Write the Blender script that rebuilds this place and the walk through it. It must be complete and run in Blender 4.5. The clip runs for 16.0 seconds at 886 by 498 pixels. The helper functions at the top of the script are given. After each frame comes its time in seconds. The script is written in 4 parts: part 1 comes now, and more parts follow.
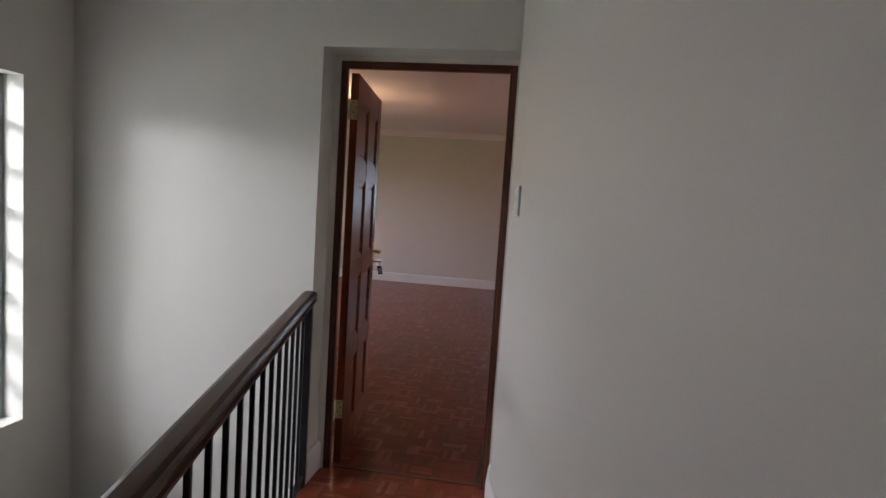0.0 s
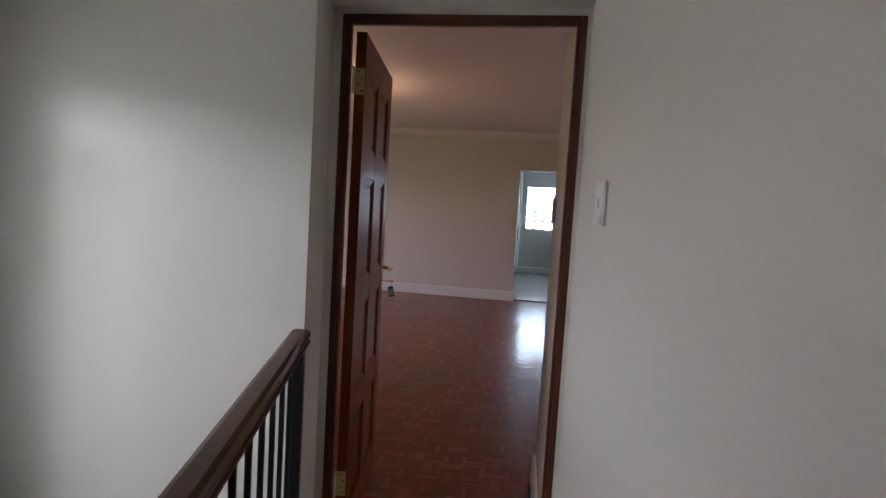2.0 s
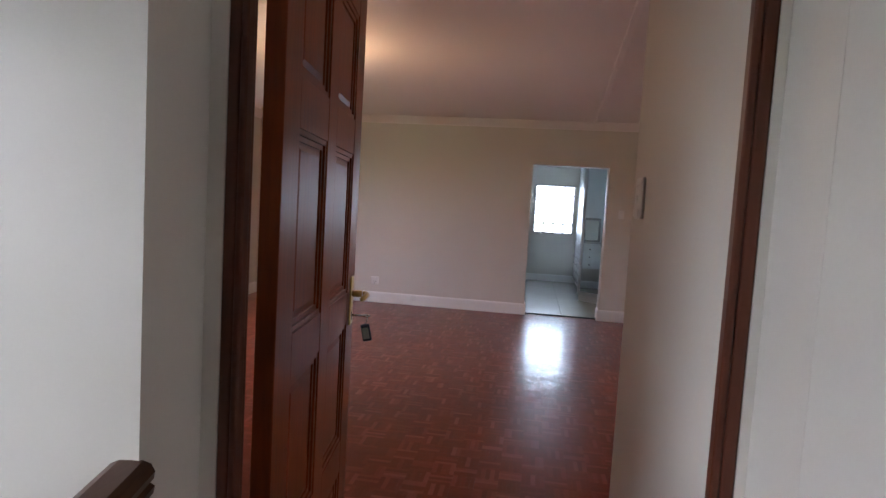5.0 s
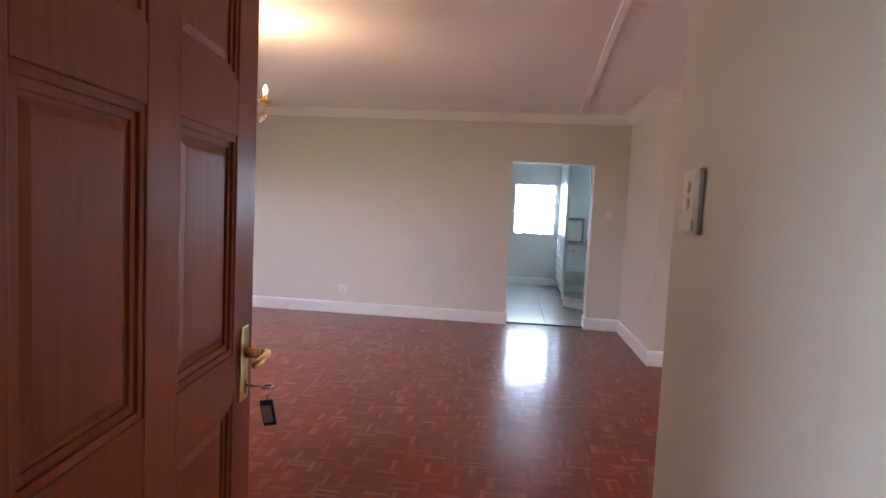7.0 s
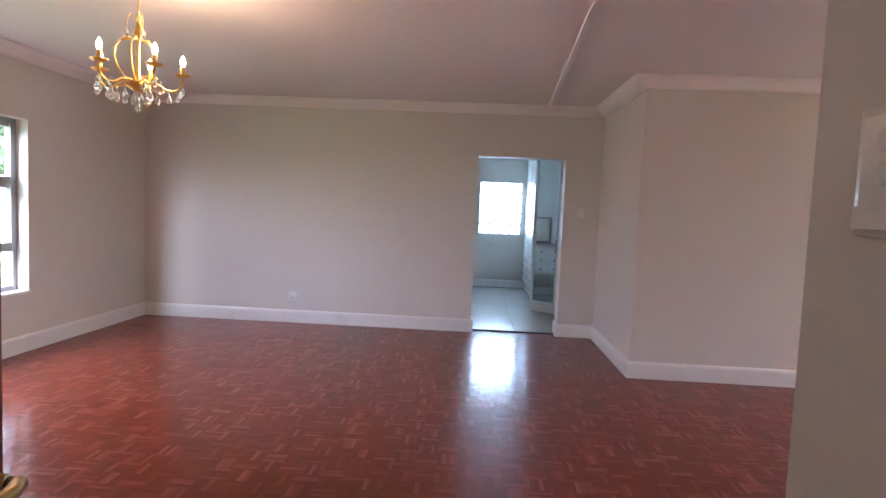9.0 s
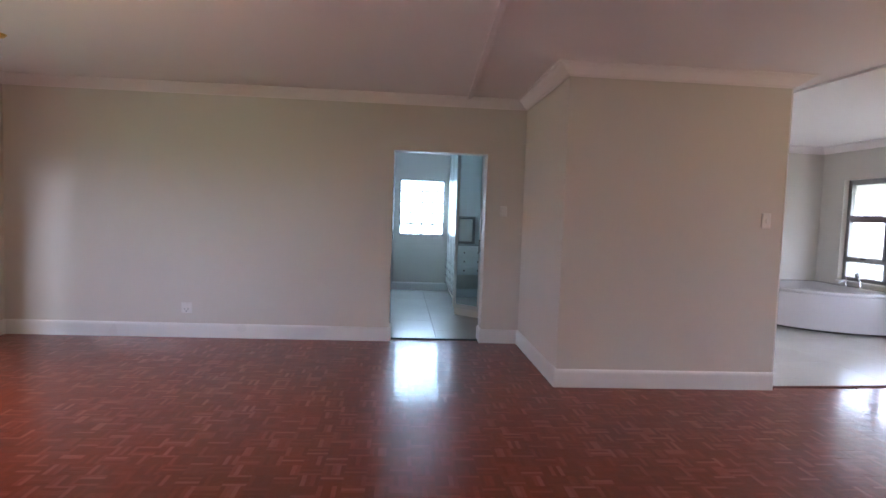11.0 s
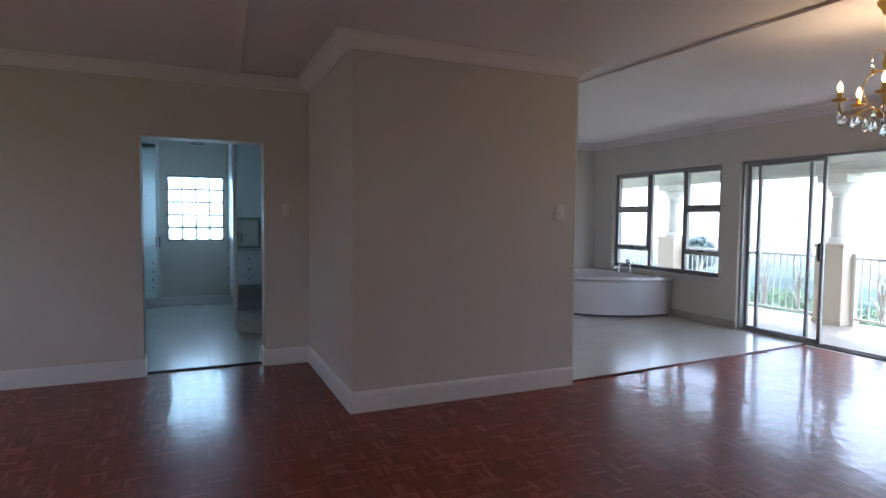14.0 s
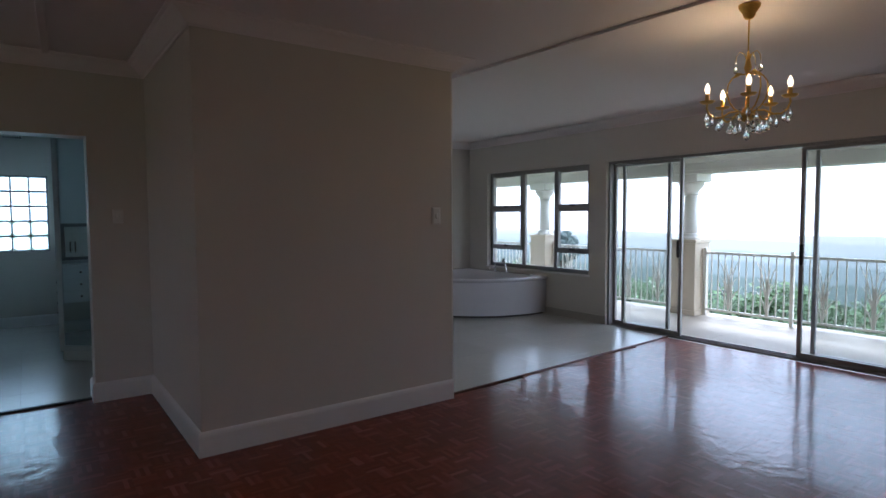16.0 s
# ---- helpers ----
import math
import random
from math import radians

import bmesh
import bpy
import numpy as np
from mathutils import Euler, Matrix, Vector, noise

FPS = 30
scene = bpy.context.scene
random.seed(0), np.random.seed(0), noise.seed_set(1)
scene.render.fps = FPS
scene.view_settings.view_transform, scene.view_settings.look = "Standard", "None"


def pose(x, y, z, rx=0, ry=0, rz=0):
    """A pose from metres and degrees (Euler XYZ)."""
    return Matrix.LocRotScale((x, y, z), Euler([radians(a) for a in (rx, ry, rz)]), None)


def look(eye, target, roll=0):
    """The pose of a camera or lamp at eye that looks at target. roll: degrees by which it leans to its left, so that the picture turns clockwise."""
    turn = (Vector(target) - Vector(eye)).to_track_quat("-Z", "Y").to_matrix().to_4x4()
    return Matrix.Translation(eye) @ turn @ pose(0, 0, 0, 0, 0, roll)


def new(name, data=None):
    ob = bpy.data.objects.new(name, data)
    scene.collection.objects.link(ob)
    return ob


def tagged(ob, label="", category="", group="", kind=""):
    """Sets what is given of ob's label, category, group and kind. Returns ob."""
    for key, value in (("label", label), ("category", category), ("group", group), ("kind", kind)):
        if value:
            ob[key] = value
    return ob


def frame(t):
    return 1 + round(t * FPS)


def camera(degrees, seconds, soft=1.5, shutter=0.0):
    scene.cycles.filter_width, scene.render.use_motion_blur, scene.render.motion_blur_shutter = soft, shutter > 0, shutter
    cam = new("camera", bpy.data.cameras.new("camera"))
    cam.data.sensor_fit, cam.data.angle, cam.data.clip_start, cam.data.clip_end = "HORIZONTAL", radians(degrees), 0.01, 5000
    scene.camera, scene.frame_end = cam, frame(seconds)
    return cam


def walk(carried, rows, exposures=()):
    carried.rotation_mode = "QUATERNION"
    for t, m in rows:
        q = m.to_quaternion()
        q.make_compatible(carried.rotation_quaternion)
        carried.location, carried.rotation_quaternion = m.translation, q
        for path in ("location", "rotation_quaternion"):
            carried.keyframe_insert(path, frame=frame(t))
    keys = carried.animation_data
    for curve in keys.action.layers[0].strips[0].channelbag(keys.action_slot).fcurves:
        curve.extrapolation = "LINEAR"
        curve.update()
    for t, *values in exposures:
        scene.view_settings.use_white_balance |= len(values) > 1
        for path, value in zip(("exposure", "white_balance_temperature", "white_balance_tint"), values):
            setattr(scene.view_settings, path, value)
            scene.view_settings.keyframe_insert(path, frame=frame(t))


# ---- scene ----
cam = camera(75.3, 16.0)
PATH = [
    (0, (0.201, -0.068, 1.464), (-0.103, 1.901, 1.295), 3.7),
    (0.5, (0.09, 0.114, 1.436), (-0.208, 2.085, 1.272), 3.7),
    (1, (0.014, 0.296, 1.453), (-0.287, 2.266, 1.289), 3.6),
    (1.5, (-0.035, 0.455, 1.45), (-0.335, 2.426, 1.289), 3.5),
    (2, (-0.068, 0.678, 1.453), (-0.37, 2.649, 1.296), 3.4),
    (2.5, (-0.091, 0.888, 1.444), (-0.399, 2.858, 1.287), 3.5),
    (3, (-0.146, 1.106, 1.413), (-0.458, 3.075, 1.258), 3.5),
    (3.5, (-0.199, 1.288, 1.401), (-0.513, 3.257, 1.247), 3.4),
    (4, (-0.228, 1.477, 1.397), (-0.538, 3.447, 1.247), 3.3),
    (6.5, (-0.308, 2.296, 1.394), (-0.568, 4.274, 1.252), 3.2),
    (7, (-0.296, 2.466, 1.42), (-0.525, 4.448, 1.277), 2.7),
    (7.5, (-0.263, 2.63, 1.391), (-0.475, 4.614, 1.254), 2.8),
    (8, (-0.283, 2.769, 1.387), (-0.472, 4.756, 1.252), 2.7),
    (8.5, (-0.315, 2.923, 1.393), (-0.474, 4.912, 1.261), 2.7),
    (9, (-0.331, 3.043, 1.401), (-0.433, 5.035, 1.265), 2.5),
    (11.5, (-0.192, 3.679, 1.38), (0.052, 5.661, 1.263), 1.9),
    (12, (-0.171, 3.809, 1.381), (0.19, 5.773, 1.268), 1.6),
    (12.5, (-0.135, 3.902, 1.371), (0.362, 5.836, 1.261), 1.3),
    (13, (-0.064, 4.006, 1.381), (0.565, 5.901, 1.271), 0.9),
    (13.5, (0.005, 4.129, 1.381), (0.736, 5.987, 1.272), 0.7),
    (14, (0.064, 4.226, 1.372), (0.87, 6.054, 1.263), 0.5),
    (14.5, (0.124, 4.312, 1.374), (0.997, 6.108, 1.264), 0.3),
    (15, (0.183, 4.423, 1.384), (1.147, 6.172, 1.274), 0.2),
    (15.5, (0.227, 4.505, 1.393), (1.299, 6.19, 1.282), -0.1),
    (16, (0.289, 4.557, 1.42), (1.463, 6.172, 1.305), -0.3),
]
SKY, DRESS_W, STAIR_W, WEST_W, CHAND_W, BULB_GLOW, HAZE_GLOW = 0.15, 5.2, 92, 14, 1.2, 0.8, 0.21
EXPOSURES = [(0, 3.58, 6250, 28), (3, 3.42, 6200, 29), (4, 3.45, 6200, 30), (6.5, 4.6, 5950, 28), (8.5, 4.66, 5750, 25), (9, 4.53, 5450, 24), (11.5, 4.08, 5450, 20), (12.5, 3.78, 5300, 18), (14.5, 2.88, 5200, 14), (16, 2.25, 5250, 13)]
walk(cam, [(t, look(*p)) for t, *p in PATH], EXPOSURES)

# ---- world and lights ----
world = bpy.data.worlds.new("world")
scene.world = world
world.use_nodes = True
wn, wl = world.node_tree.nodes, world.node_tree.links
sky = wn.new("ShaderNodeTexSky")
sky.sky_type, sky.sun_disc = "NISHITA", False
sky.sun_elevation, sky.sun_rotation = radians(52), radians(120)
sky.air_density, sky.dust_density, sky.ozone_density = 1.0, 2.0, 1.0
cloud = wn.new("ShaderNodeMix")
cloud.data_type = "RGBA"
cloud.inputs["Factor"].default_value = 0.7
cloud.inputs["B"].default_value = (5.5, 5.7, 5.85, 1)
wl.new(sky.outputs[0], cloud.inputs["A"])
wl.new(cloud.outputs["Result"], wn["Background"].inputs[0])
wn["Background"].inputs[1].default_value = SKY

sun = new("sun", bpy.data.lights.new("sun", "SUN"))
sun.data.energy, sun.data.angle, sun.data.color = 1.0, radians(12), (1.0, 0.96, 0.9)
sun.matrix_world = look((0, 0, 30), (-16, -9, 0))


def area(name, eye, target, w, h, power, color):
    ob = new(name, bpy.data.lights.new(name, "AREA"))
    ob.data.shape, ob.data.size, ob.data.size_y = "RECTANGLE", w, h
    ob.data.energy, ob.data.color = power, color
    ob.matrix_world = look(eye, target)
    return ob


# added lamps for sky light: behind the two glass-block windows, outside the west window
area("sky_fill_dressing", (0.152, 14.35, 1.47), (0.152, 13.0, 1.47), 1.0, 1.2, DRESS_W, (0.66, 0.9, 1.0))
area("sky_fill_stairs", (-5.2, -0.2, 2.95), (-2.2, 1.7, 0.9), 2.0, 1.6, STAIR_W, (0.95, 1.0, 1.0))
area("sky_fill_west", (-5.7, 6.6, 3.6), (-2.6, 6.6, 0.4), 2.6, 1.6, WEST_W, (0.9, 0.95, 1.0))


# ---- mesh building ----
class Geo:
    """Vertices and faces of one mesh."""

    def __init__(self):
        self.v, self.f, self.smooth = [], [], []

    def add(self, verts, faces, smooth=False):
        n = len(self.v)
        self.v += [tuple(p) for p in verts]
        self.f += [tuple(i + n for i in q) for q in faces]
        self.smooth += [smooth] * len(faces)
        return self

    def box(self, x0, x1, y0, y1, z0, z1):
        return self.prism([(x0, y0), (x1, y0), (x1, y1), (x0, y1)], z0, z1)

    def prism(self, poly, z0, z1, smooth=False):
        n = len(poly)
        verts = [(x, y, z0) for x, y in poly] + [(x, y, z1) for x, y in poly]
        self.add(verts, [tuple(range(n - 1, -1, -1)), tuple(range(n, 2 * n))])
        m = len(self.v) - 2 * n
        for i in range(n):
            j = (i + 1) % n
            self.f.append((m + i, m + j, m + n + j, m + n + i))
            self.smooth.append(smooth)
        return self

    def lathe(self, profile, n=16, at=(0, 0, 0), smooth=True):
        """profile: (radius, z) from bottom to top."""
        verts, faces = [], []
        for r, z in profile:
            for k in range(n):
                a = 2 * math.pi * k / n
                verts.append((at[0] + r * math.cos(a), at[1] + r * math.sin(a), at[2] + z))
        for i in range(len(profile) - 1):
            for k in range(n):
                a, b = i * n + k, i * n + (k + 1) % n
                faces.append((a, b, b + n, a + n))
        faces.append(tuple(range(n - 1, -1, -1)))
        faces.append(tuple((len(profile) - 1) * n + k for k in range(n)))
        return self.add(verts, faces, smooth)

    def tube(self, points, r, n=8):
        """A round bar along points; r: one radius, or one for each point."""
        pts = [Vector(p) for p in points]
        rad = r if isinstance(r, (list, tuple)) else [r] * len(pts)
        verts, faces, side = [], [], None
        for i, p in enumerate(pts):
            d = (pts[min(i + 1, len(pts) - 1)] - pts[max(i - 1, 0)]).normalized()
            if side is None:
                side = d.orthogonal().normalized()
            side = (side - d * side.dot(d)).normalized()
            up = d.cross(side)
            for k in range(n):
                a = 2 * math.pi * k / n
                verts.append(p + (side * math.cos(a) + up * math.sin(a)) * rad[i])
        for i in range(len(pts) - 1):
            for k in range(n):
                a, b = i * n + k, i * n + (k + 1) % n
                faces.append((a, b, b + n, a + n))
        faces += [tuple(range(n - 1, -1, -1)), tuple((len(pts) - 1) * n + k for k in range(n))]
        return self.add(verts, faces, True)

    def sweep(self, path, profile, closed=False):
        """A moulding along a level path; profile: (distance to the path's left, z), in order round its section."""
        pts, n, m = [Vector(p) for p in path], len(path), len(profile)
        verts, faces = [], []
        for i, p in enumerate(pts):
            before = (p - pts[i - 1]).normalized() if closed or i else (pts[1] - p).normalized()
            after = (pts[(i + 1) % n] - p).normalized() if closed or i < n - 1 else before
            na, nb = Vector((-before.y, before.x)), Vector((-after.y, after.x))
            mit = (na + nb) / (1 + na.dot(nb))
            verts += [(p.x + mit.x * d, p.y + mit.y * d, z) for d, z in profile]
        for i in range(n if closed else n - 1):
            j = (i + 1) % n
            for k in range(m):
                l = (k + 1) % m
                faces.append((i * m + k, j * m + k, j * m + l, i * m + l))
        if not closed:
            faces += [tuple(range(m - 1, -1, -1)), tuple((n - 1) * m + k for k in range(m))]
        return self.add(verts, faces)

    def mesh(self, name):
        me = bpy.data.meshes.new(name)
        me.from_pydata(self.v, [], self.f)
        me.polygons.foreach_set("use_smooth", self.smooth)
        if len(self.f) < 20000:
            bm = bmesh.new()
            bm.from_mesh(me)
            bmesh.ops.recalc_face_normals(bm, faces=bm.faces)
            bm.to_mesh(me)
            bm.free()
        return me


def bevel(ob, width=0.003, segments=2):
    mod = ob.modifiers.new("bevel", "BEVEL")
    mod.width, mod.segments, mod.limit_method, mod.angle_limit = width, segments, "ANGLE", radians(40)
    return ob


def single(name, geo, material, label, category="", kind="", group="", round_by=0):
    """A thing, or a piece of the setting, that is one mesh."""
    ob = new(name, geo.mesh(name))
    ob.data.materials.append(material)
    if round_by:
        bevel(ob, round_by)
    return tagged(ob, label, category, group, kind)


def thing(name, at, label, category, group="", kind="", turn=0):
    ob = new(name)
    ob.empty_display_size = 0.1
    ob.matrix_basis = pose(*at, 0, 0, turn)
    return tagged(ob, label, category, group, kind)


def part(name, geo, material, parent, label="", round_by=0):
    ob = new(name, geo.mesh(name))
    ob.data.materials.append(material)
    ob.parent = parent
    if round_by:
        bevel(ob, round_by)
    return tagged(ob, label)


# ---- materials ----
def material(name, color, rough=0.5, metal=0.0, vary=0.05, scale=2.0, grain=60.0, bump=0.05, stretch=(1, 1, 1), piece=None, spread=0.0, coat=0.0, skew=0.0, wave=0.0, spec=0.5):
    """Principled surface with broad stains and fine grain. piece: 'object' or 'island' varies each piece's colour by spread."""
    m = bpy.data.materials.new(name)
    m.use_nodes = True
    n, l = m.node_tree.nodes, m.node_tree.links
    b = n["Principled BSDF"]
    geo = n.new("ShaderNodeNewGeometry")
    mp = n.new("ShaderNodeMapping")
    mp.inputs["Scale"].default_value = stretch
    l.new(geo.outputs["Position"], mp.inputs["Vector"])
    broad, fine = n.new("ShaderNodeTexNoise"), n.new("ShaderNodeTexNoise")
    broad.inputs["Scale"].default_value, fine.inputs["Scale"].default_value = scale, grain
    broad.inputs["Detail"].default_value, fine.inputs["Detail"].default_value = 4, 3
    l.new(geo.outputs["Position"], broad.inputs["Vector"])
    l.new(mp.outputs[0], fine.inputs["Vector"])
    mix = n.new("ShaderNodeMix")
    mix.data_type = "RGBA"
    mix.inputs["A"].default_value = (*[c * (1 - vary) for c in color], 1)
    mix.inputs["B"].default_value = (*[min(1, c * (1 + vary)) for c in color], 1)
    add = n.new("ShaderNodeMath")
    add.operation = "ADD"
    half = n.new("ShaderNodeMath")
    half.operation = "MULTIPLY_ADD"
    half.inputs[1].default_value, half.inputs[2].default_value = 0.9, -0.2
    l.new(fine.outputs[0], half.inputs[0])
    l.new(broad.outputs[0], add.inputs[0])
    l.new(half.outputs[0], add.inputs[1])
    sub = n.new("ShaderNodeMath")
    sub.operation = "SUBTRACT"
    sub.use_clamp = True
    sub.inputs[1].default_value = 0.3
    l.new(add.outputs[0], sub.inputs[0])
    l.new(sub.outputs[0], mix.inputs["Factor"])
    out = mix.outputs["Result"]
    if piece:
        info = n.new("ShaderNodeObjectInfo") if piece == "object" else geo
        hsv = n.new("ShaderNodeHueSaturation")
        rng = n.new("ShaderNodeMapRange")
        rng.inputs["To Min"].default_value, rng.inputs["To Max"].default_value = 1 - spread, 1 + spread
        l.new(info.outputs["Random" if piece == "object" else "Random Per Island"], rng.inputs["Value"])
        if skew:
            # most pieces near the base colour, a few clearly paler and less saturated
            pw = n.new("ShaderNodeMath")
            pw.operation = "POWER"
            pw.inputs[1].default_value = 5.0
            l.new(info.outputs["Random" if piece == "object" else "Random Per Island"], pw.inputs[0])
            ml = n.new("ShaderNodeMath")
            ml.operation = "MULTIPLY_ADD"
            ml.inputs[1].default_value = skew
            l.new(pw.outputs[0], ml.inputs[0])
            l.new(rng.outputs[0], ml.inputs[2])
            st = n.new("ShaderNodeMapRange")
            st.inputs["To Min"].default_value, st.inputs["To Max"].default_value = 1.0, 0.86
            l.new(pw.outputs[0], st.inputs["Value"])
            l.new(st.outputs[0], hsv.inputs["Saturation"])
            rng = ml
        l.new(rng.outputs[0], hsv.inputs["Value"])
        l.new(out, hsv.inputs["Color"])
        out = hsv.outputs[0]
    l.new(out, b.inputs["Base Color"])
    rr = n.new("ShaderNodeMapRange")
    rr.inputs["To Min"].default_value, rr.inputs["To Max"].default_value = rough * 0.8, min(1, rough * 1.2)
    l.new(broad.outputs[0], rr.inputs["Value"])
    l.new(rr.outputs[0], b.inputs["Roughness"])
    b.inputs["Metallic"].default_value = metal
    b.inputs["Specular IOR Level"].default_value = spec
    b.inputs["Coat Weight"].default_value = coat
    b.inputs["Coat Roughness"].default_value = 0.10
    if bump:
        bp = n.new("ShaderNodeBump")
        bp.inputs["Strength"].default_value, bp.inputs["Distance"].default_value = bump, 0.01
        l.new(fine.outputs[0], bp.inputs["Height"])
        l.new(bp.outputs[0], b.inputs["Normal"])
        if wave:
            slow = n.new("ShaderNodeTexNoise")
            slow.inputs["Scale"].default_value, slow.inputs["Detail"].default_value = 11, 2
            l.new(geo.outputs["Position"], slow.inputs["Vector"])
            bw = n.new("ShaderNodeBump")
            bw.inputs["Strength"].default_value, bw.inputs["Distance"].default_value = 1.0, wave
            l.new(slow.outputs[0], bw.inputs["Height"])
            l.new(bp.outputs[0], bw.inputs["Normal"])
            l.new(bw.outputs[0], b.inputs["Normal"])
            l.new(bw.outputs[0], b.inputs["Coat Normal"])
    return m


def glass_pane(name, tint=(0.975, 0.985, 0.985), gloss=0.07):
    m = bpy.data.materials.new(name)
    m.use_nodes = True
    n, l = m.node_tree.nodes, m.node_tree.links
    n.remove(n["Principled BSDF"])
    tr, gl, mx = n.new("ShaderNodeBsdfTransparent"), n.new("ShaderNodeBsdfGlossy"), n.new("ShaderNodeMixShader")
    tr.inputs[0].default_value = (*tint, 1)
    gl.inputs["Roughness"].default_value = 0.02
    mx.inputs[0].default_value = gloss
    l.new(tr.outputs[0], mx.inputs[1])
    l.new(gl.outputs[0], mx.inputs[2])
    l.new(mx.outputs[0], n["Material Output"].inputs[0])
    return m


def frosted(name, color, clear=0.45):
    """Pressed glass that scatters the daylight behind it."""
    m = bpy.data.materials.new(name)
    m.use_nodes = True
    n, l = m.node_tree.nodes, m.node_tree.links
    n.remove(n["Principled BSDF"])
    tl, tr, gl = n.new("ShaderNodeBsdfTranslucent"), n.new("ShaderNodeBsdfTransparent"), n.new("ShaderNodeBsdfGlossy")
    tl.inputs[0].default_value, tr.inputs[0].default_value = (*color, 1), (*color, 1)
    gl.inputs["Roughness"].default_value = 0.1
    a, b = n.new("ShaderNodeMixShader"), n.new("ShaderNodeMixShader")
    a.inputs[0].default_value, b.inputs[0].default_value = clear, 0.06
    l.new(tl.outputs[0], a.inputs[1])
    l.new(tr.outputs[0], a.inputs[2])
    l.new(a.outputs[0], b.inputs[1])
    l.new(gl.outputs[0], b.inputs[2])
    l.new(b.outputs[0], n["Material Output"].inputs[0])
    return m


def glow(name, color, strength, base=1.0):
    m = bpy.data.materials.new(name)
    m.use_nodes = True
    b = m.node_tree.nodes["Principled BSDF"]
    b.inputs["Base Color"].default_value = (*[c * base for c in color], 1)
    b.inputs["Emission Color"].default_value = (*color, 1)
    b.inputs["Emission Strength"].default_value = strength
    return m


def crystal(name):
    m = bpy.data.materials.new(name)
    m.use_nodes = True
    b = m.node_tree.nodes["Principled BSDF"]
    b.inputs["Base Color"].default_value = (1.0, 0.99, 0.97, 1)
    b.inputs["Roughness"].default_value = 0.02
    b.inputs["Transmission Weight"].default_value = 0.97
    b.inputs["IOR"].default_value = 1.5
    return m


CREAM = material("cream_wall_paint", (0.67, 0.635, 0.575), 0.55, vary=0.025, scale=0.8, grain=160, bump=0.03)
WHITE = material("white_gloss_paint", (0.82, 0.81, 0.79), 0.3, vary=0.02, scale=1.5, grain=90, bump=0.02)
CEILING = material("white_ceiling_paint", (0.87, 0.82, 0.81), 0.7, vary=0.02, scale=0.7, grain=120, bump=0.03)
PLASTIC = material("white_plastic", (0.76, 0.745, 0.71), 0.3, vary=0.01, bump=0)
SLOT = material("dark_slot", (0.05, 0.05, 0.05), 0.6, vary=0.1, bump=0)
PARQUET_A = material("parquet_fingers", (0.195, 0.035, 0.014), 0.345, vary=0.18, scale=1.3, grain=55, bump=0.02, piece="object", spread=0.12, coat=0.5, skew=0.45, spec=0.1, wave=0.0022)
PARQUET_B = material("parquet_floor", (0.195, 0.035, 0.014), 0.345, vary=0.18, scale=1.3, grain=55, bump=0.02, piece="island", spread=0.12, coat=0.5, skew=0.45, spec=0.1, wave=0.0022)
SCREED = material("dark_glue_bed", (0.05, 0.018, 0.01), 0.5, bump=0)
DOORWOOD = material("red_brown_door_wood", (0.195, 0.041, 0.009), 0.36, spec=0.32, vary=0.42, scale=1.2, grain=14, bump=0.03, stretch=(6, 6, 0.5))
FRAMEWOOD = material("dark_frame_wood", (0.105, 0.027, 0.012), 0.37, vary=0.3, scale=1.5, grain=14, bump=0.03, stretch=(6, 6, 0.5))
RAILWOOD = material("dark_handrail_wood", (0.085, 0.032, 0.014), 0.37, spec=0.25, vary=0.3, scale=2, grain=14, bump=0.03, stretch=(6, 0.5, 6), coat=0.08)
IRON = material("dark_painted_iron", (0.018, 0.016, 0.016), 0.35, vary=0.1, bump=0.02)
BRASS = material("aged_brass", (0.55, 0.40, 0.15), 0.3, 1.0, vary=0.2, scale=8, grain=120, bump=0.02)
HINGE = material("dull_yellow_brass", (0.62, 0.52, 0.28), 0.45, 0.55, vary=0.25, scale=20, grain=150, bump=0.02)
GOLD = material("gilded_metal", (0.78, 0.52, 0.13), 0.35, 0.75, vary=0.2, scale=12, grain=120, bump=0.03)
STEEL = material("steel", (0.5, 0.5, 0.5), 0.25, 1.0, vary=0.1, bump=0.01)
CHROME = material("chrome", (0.8, 0.8, 0.82), 0.08, 1.0, vary=0.03, bump=0)
TILE = material("pale_floor_tile", (0.56, 0.55, 0.51), 0.22, vary=0.05, scale=1.4, grain=30, bump=0.015, piece="object", spread=0.03)
MORTAR = material("grey_mortar", (0.26, 0.28, 0.29), 0.8, bump=0.05)
GROUT = material("grey_grout", (0.30, 0.29, 0.27), 0.8, bump=0.05)
SKIRTTILE = material("beige_skirting_tile", (0.46, 0.43, 0.38), 0.3, vary=0.06, bump=0.01)
ALU = material("grey_aluminium", (0.34, 0.335, 0.33), 0.42, 0.35, vary=0.05, bump=0.01)
ACRYLIC = material("white_acrylic", (0.70, 0.69, 0.735), 0.12, vary=0.01, bump=0, coat=0.4)
LACQUER = material("white_lacquer", (0.78, 0.80, 0.79), 0.25, vary=0.015, bump=0)
MIRROR = material("mirror_glass", (0.80, 0.88, 0.88), 0.015, 1.0, vary=0.0, bump=0)
PANE = glass_pane("window_glass")
BLOCKGLASS = frosted("pressed_block_glass", (0.93, 0.97, 0.98))
BLOCKGLASS_CLEAR = frosted("clear_block_glass", (0.95, 0.98, 0.97), 0.62)
CRYSTAL = crystal("cut_crystal")
BULB = glow("lit_bulb", (1.0, 0.72, 0.36), BULB_GLOW)
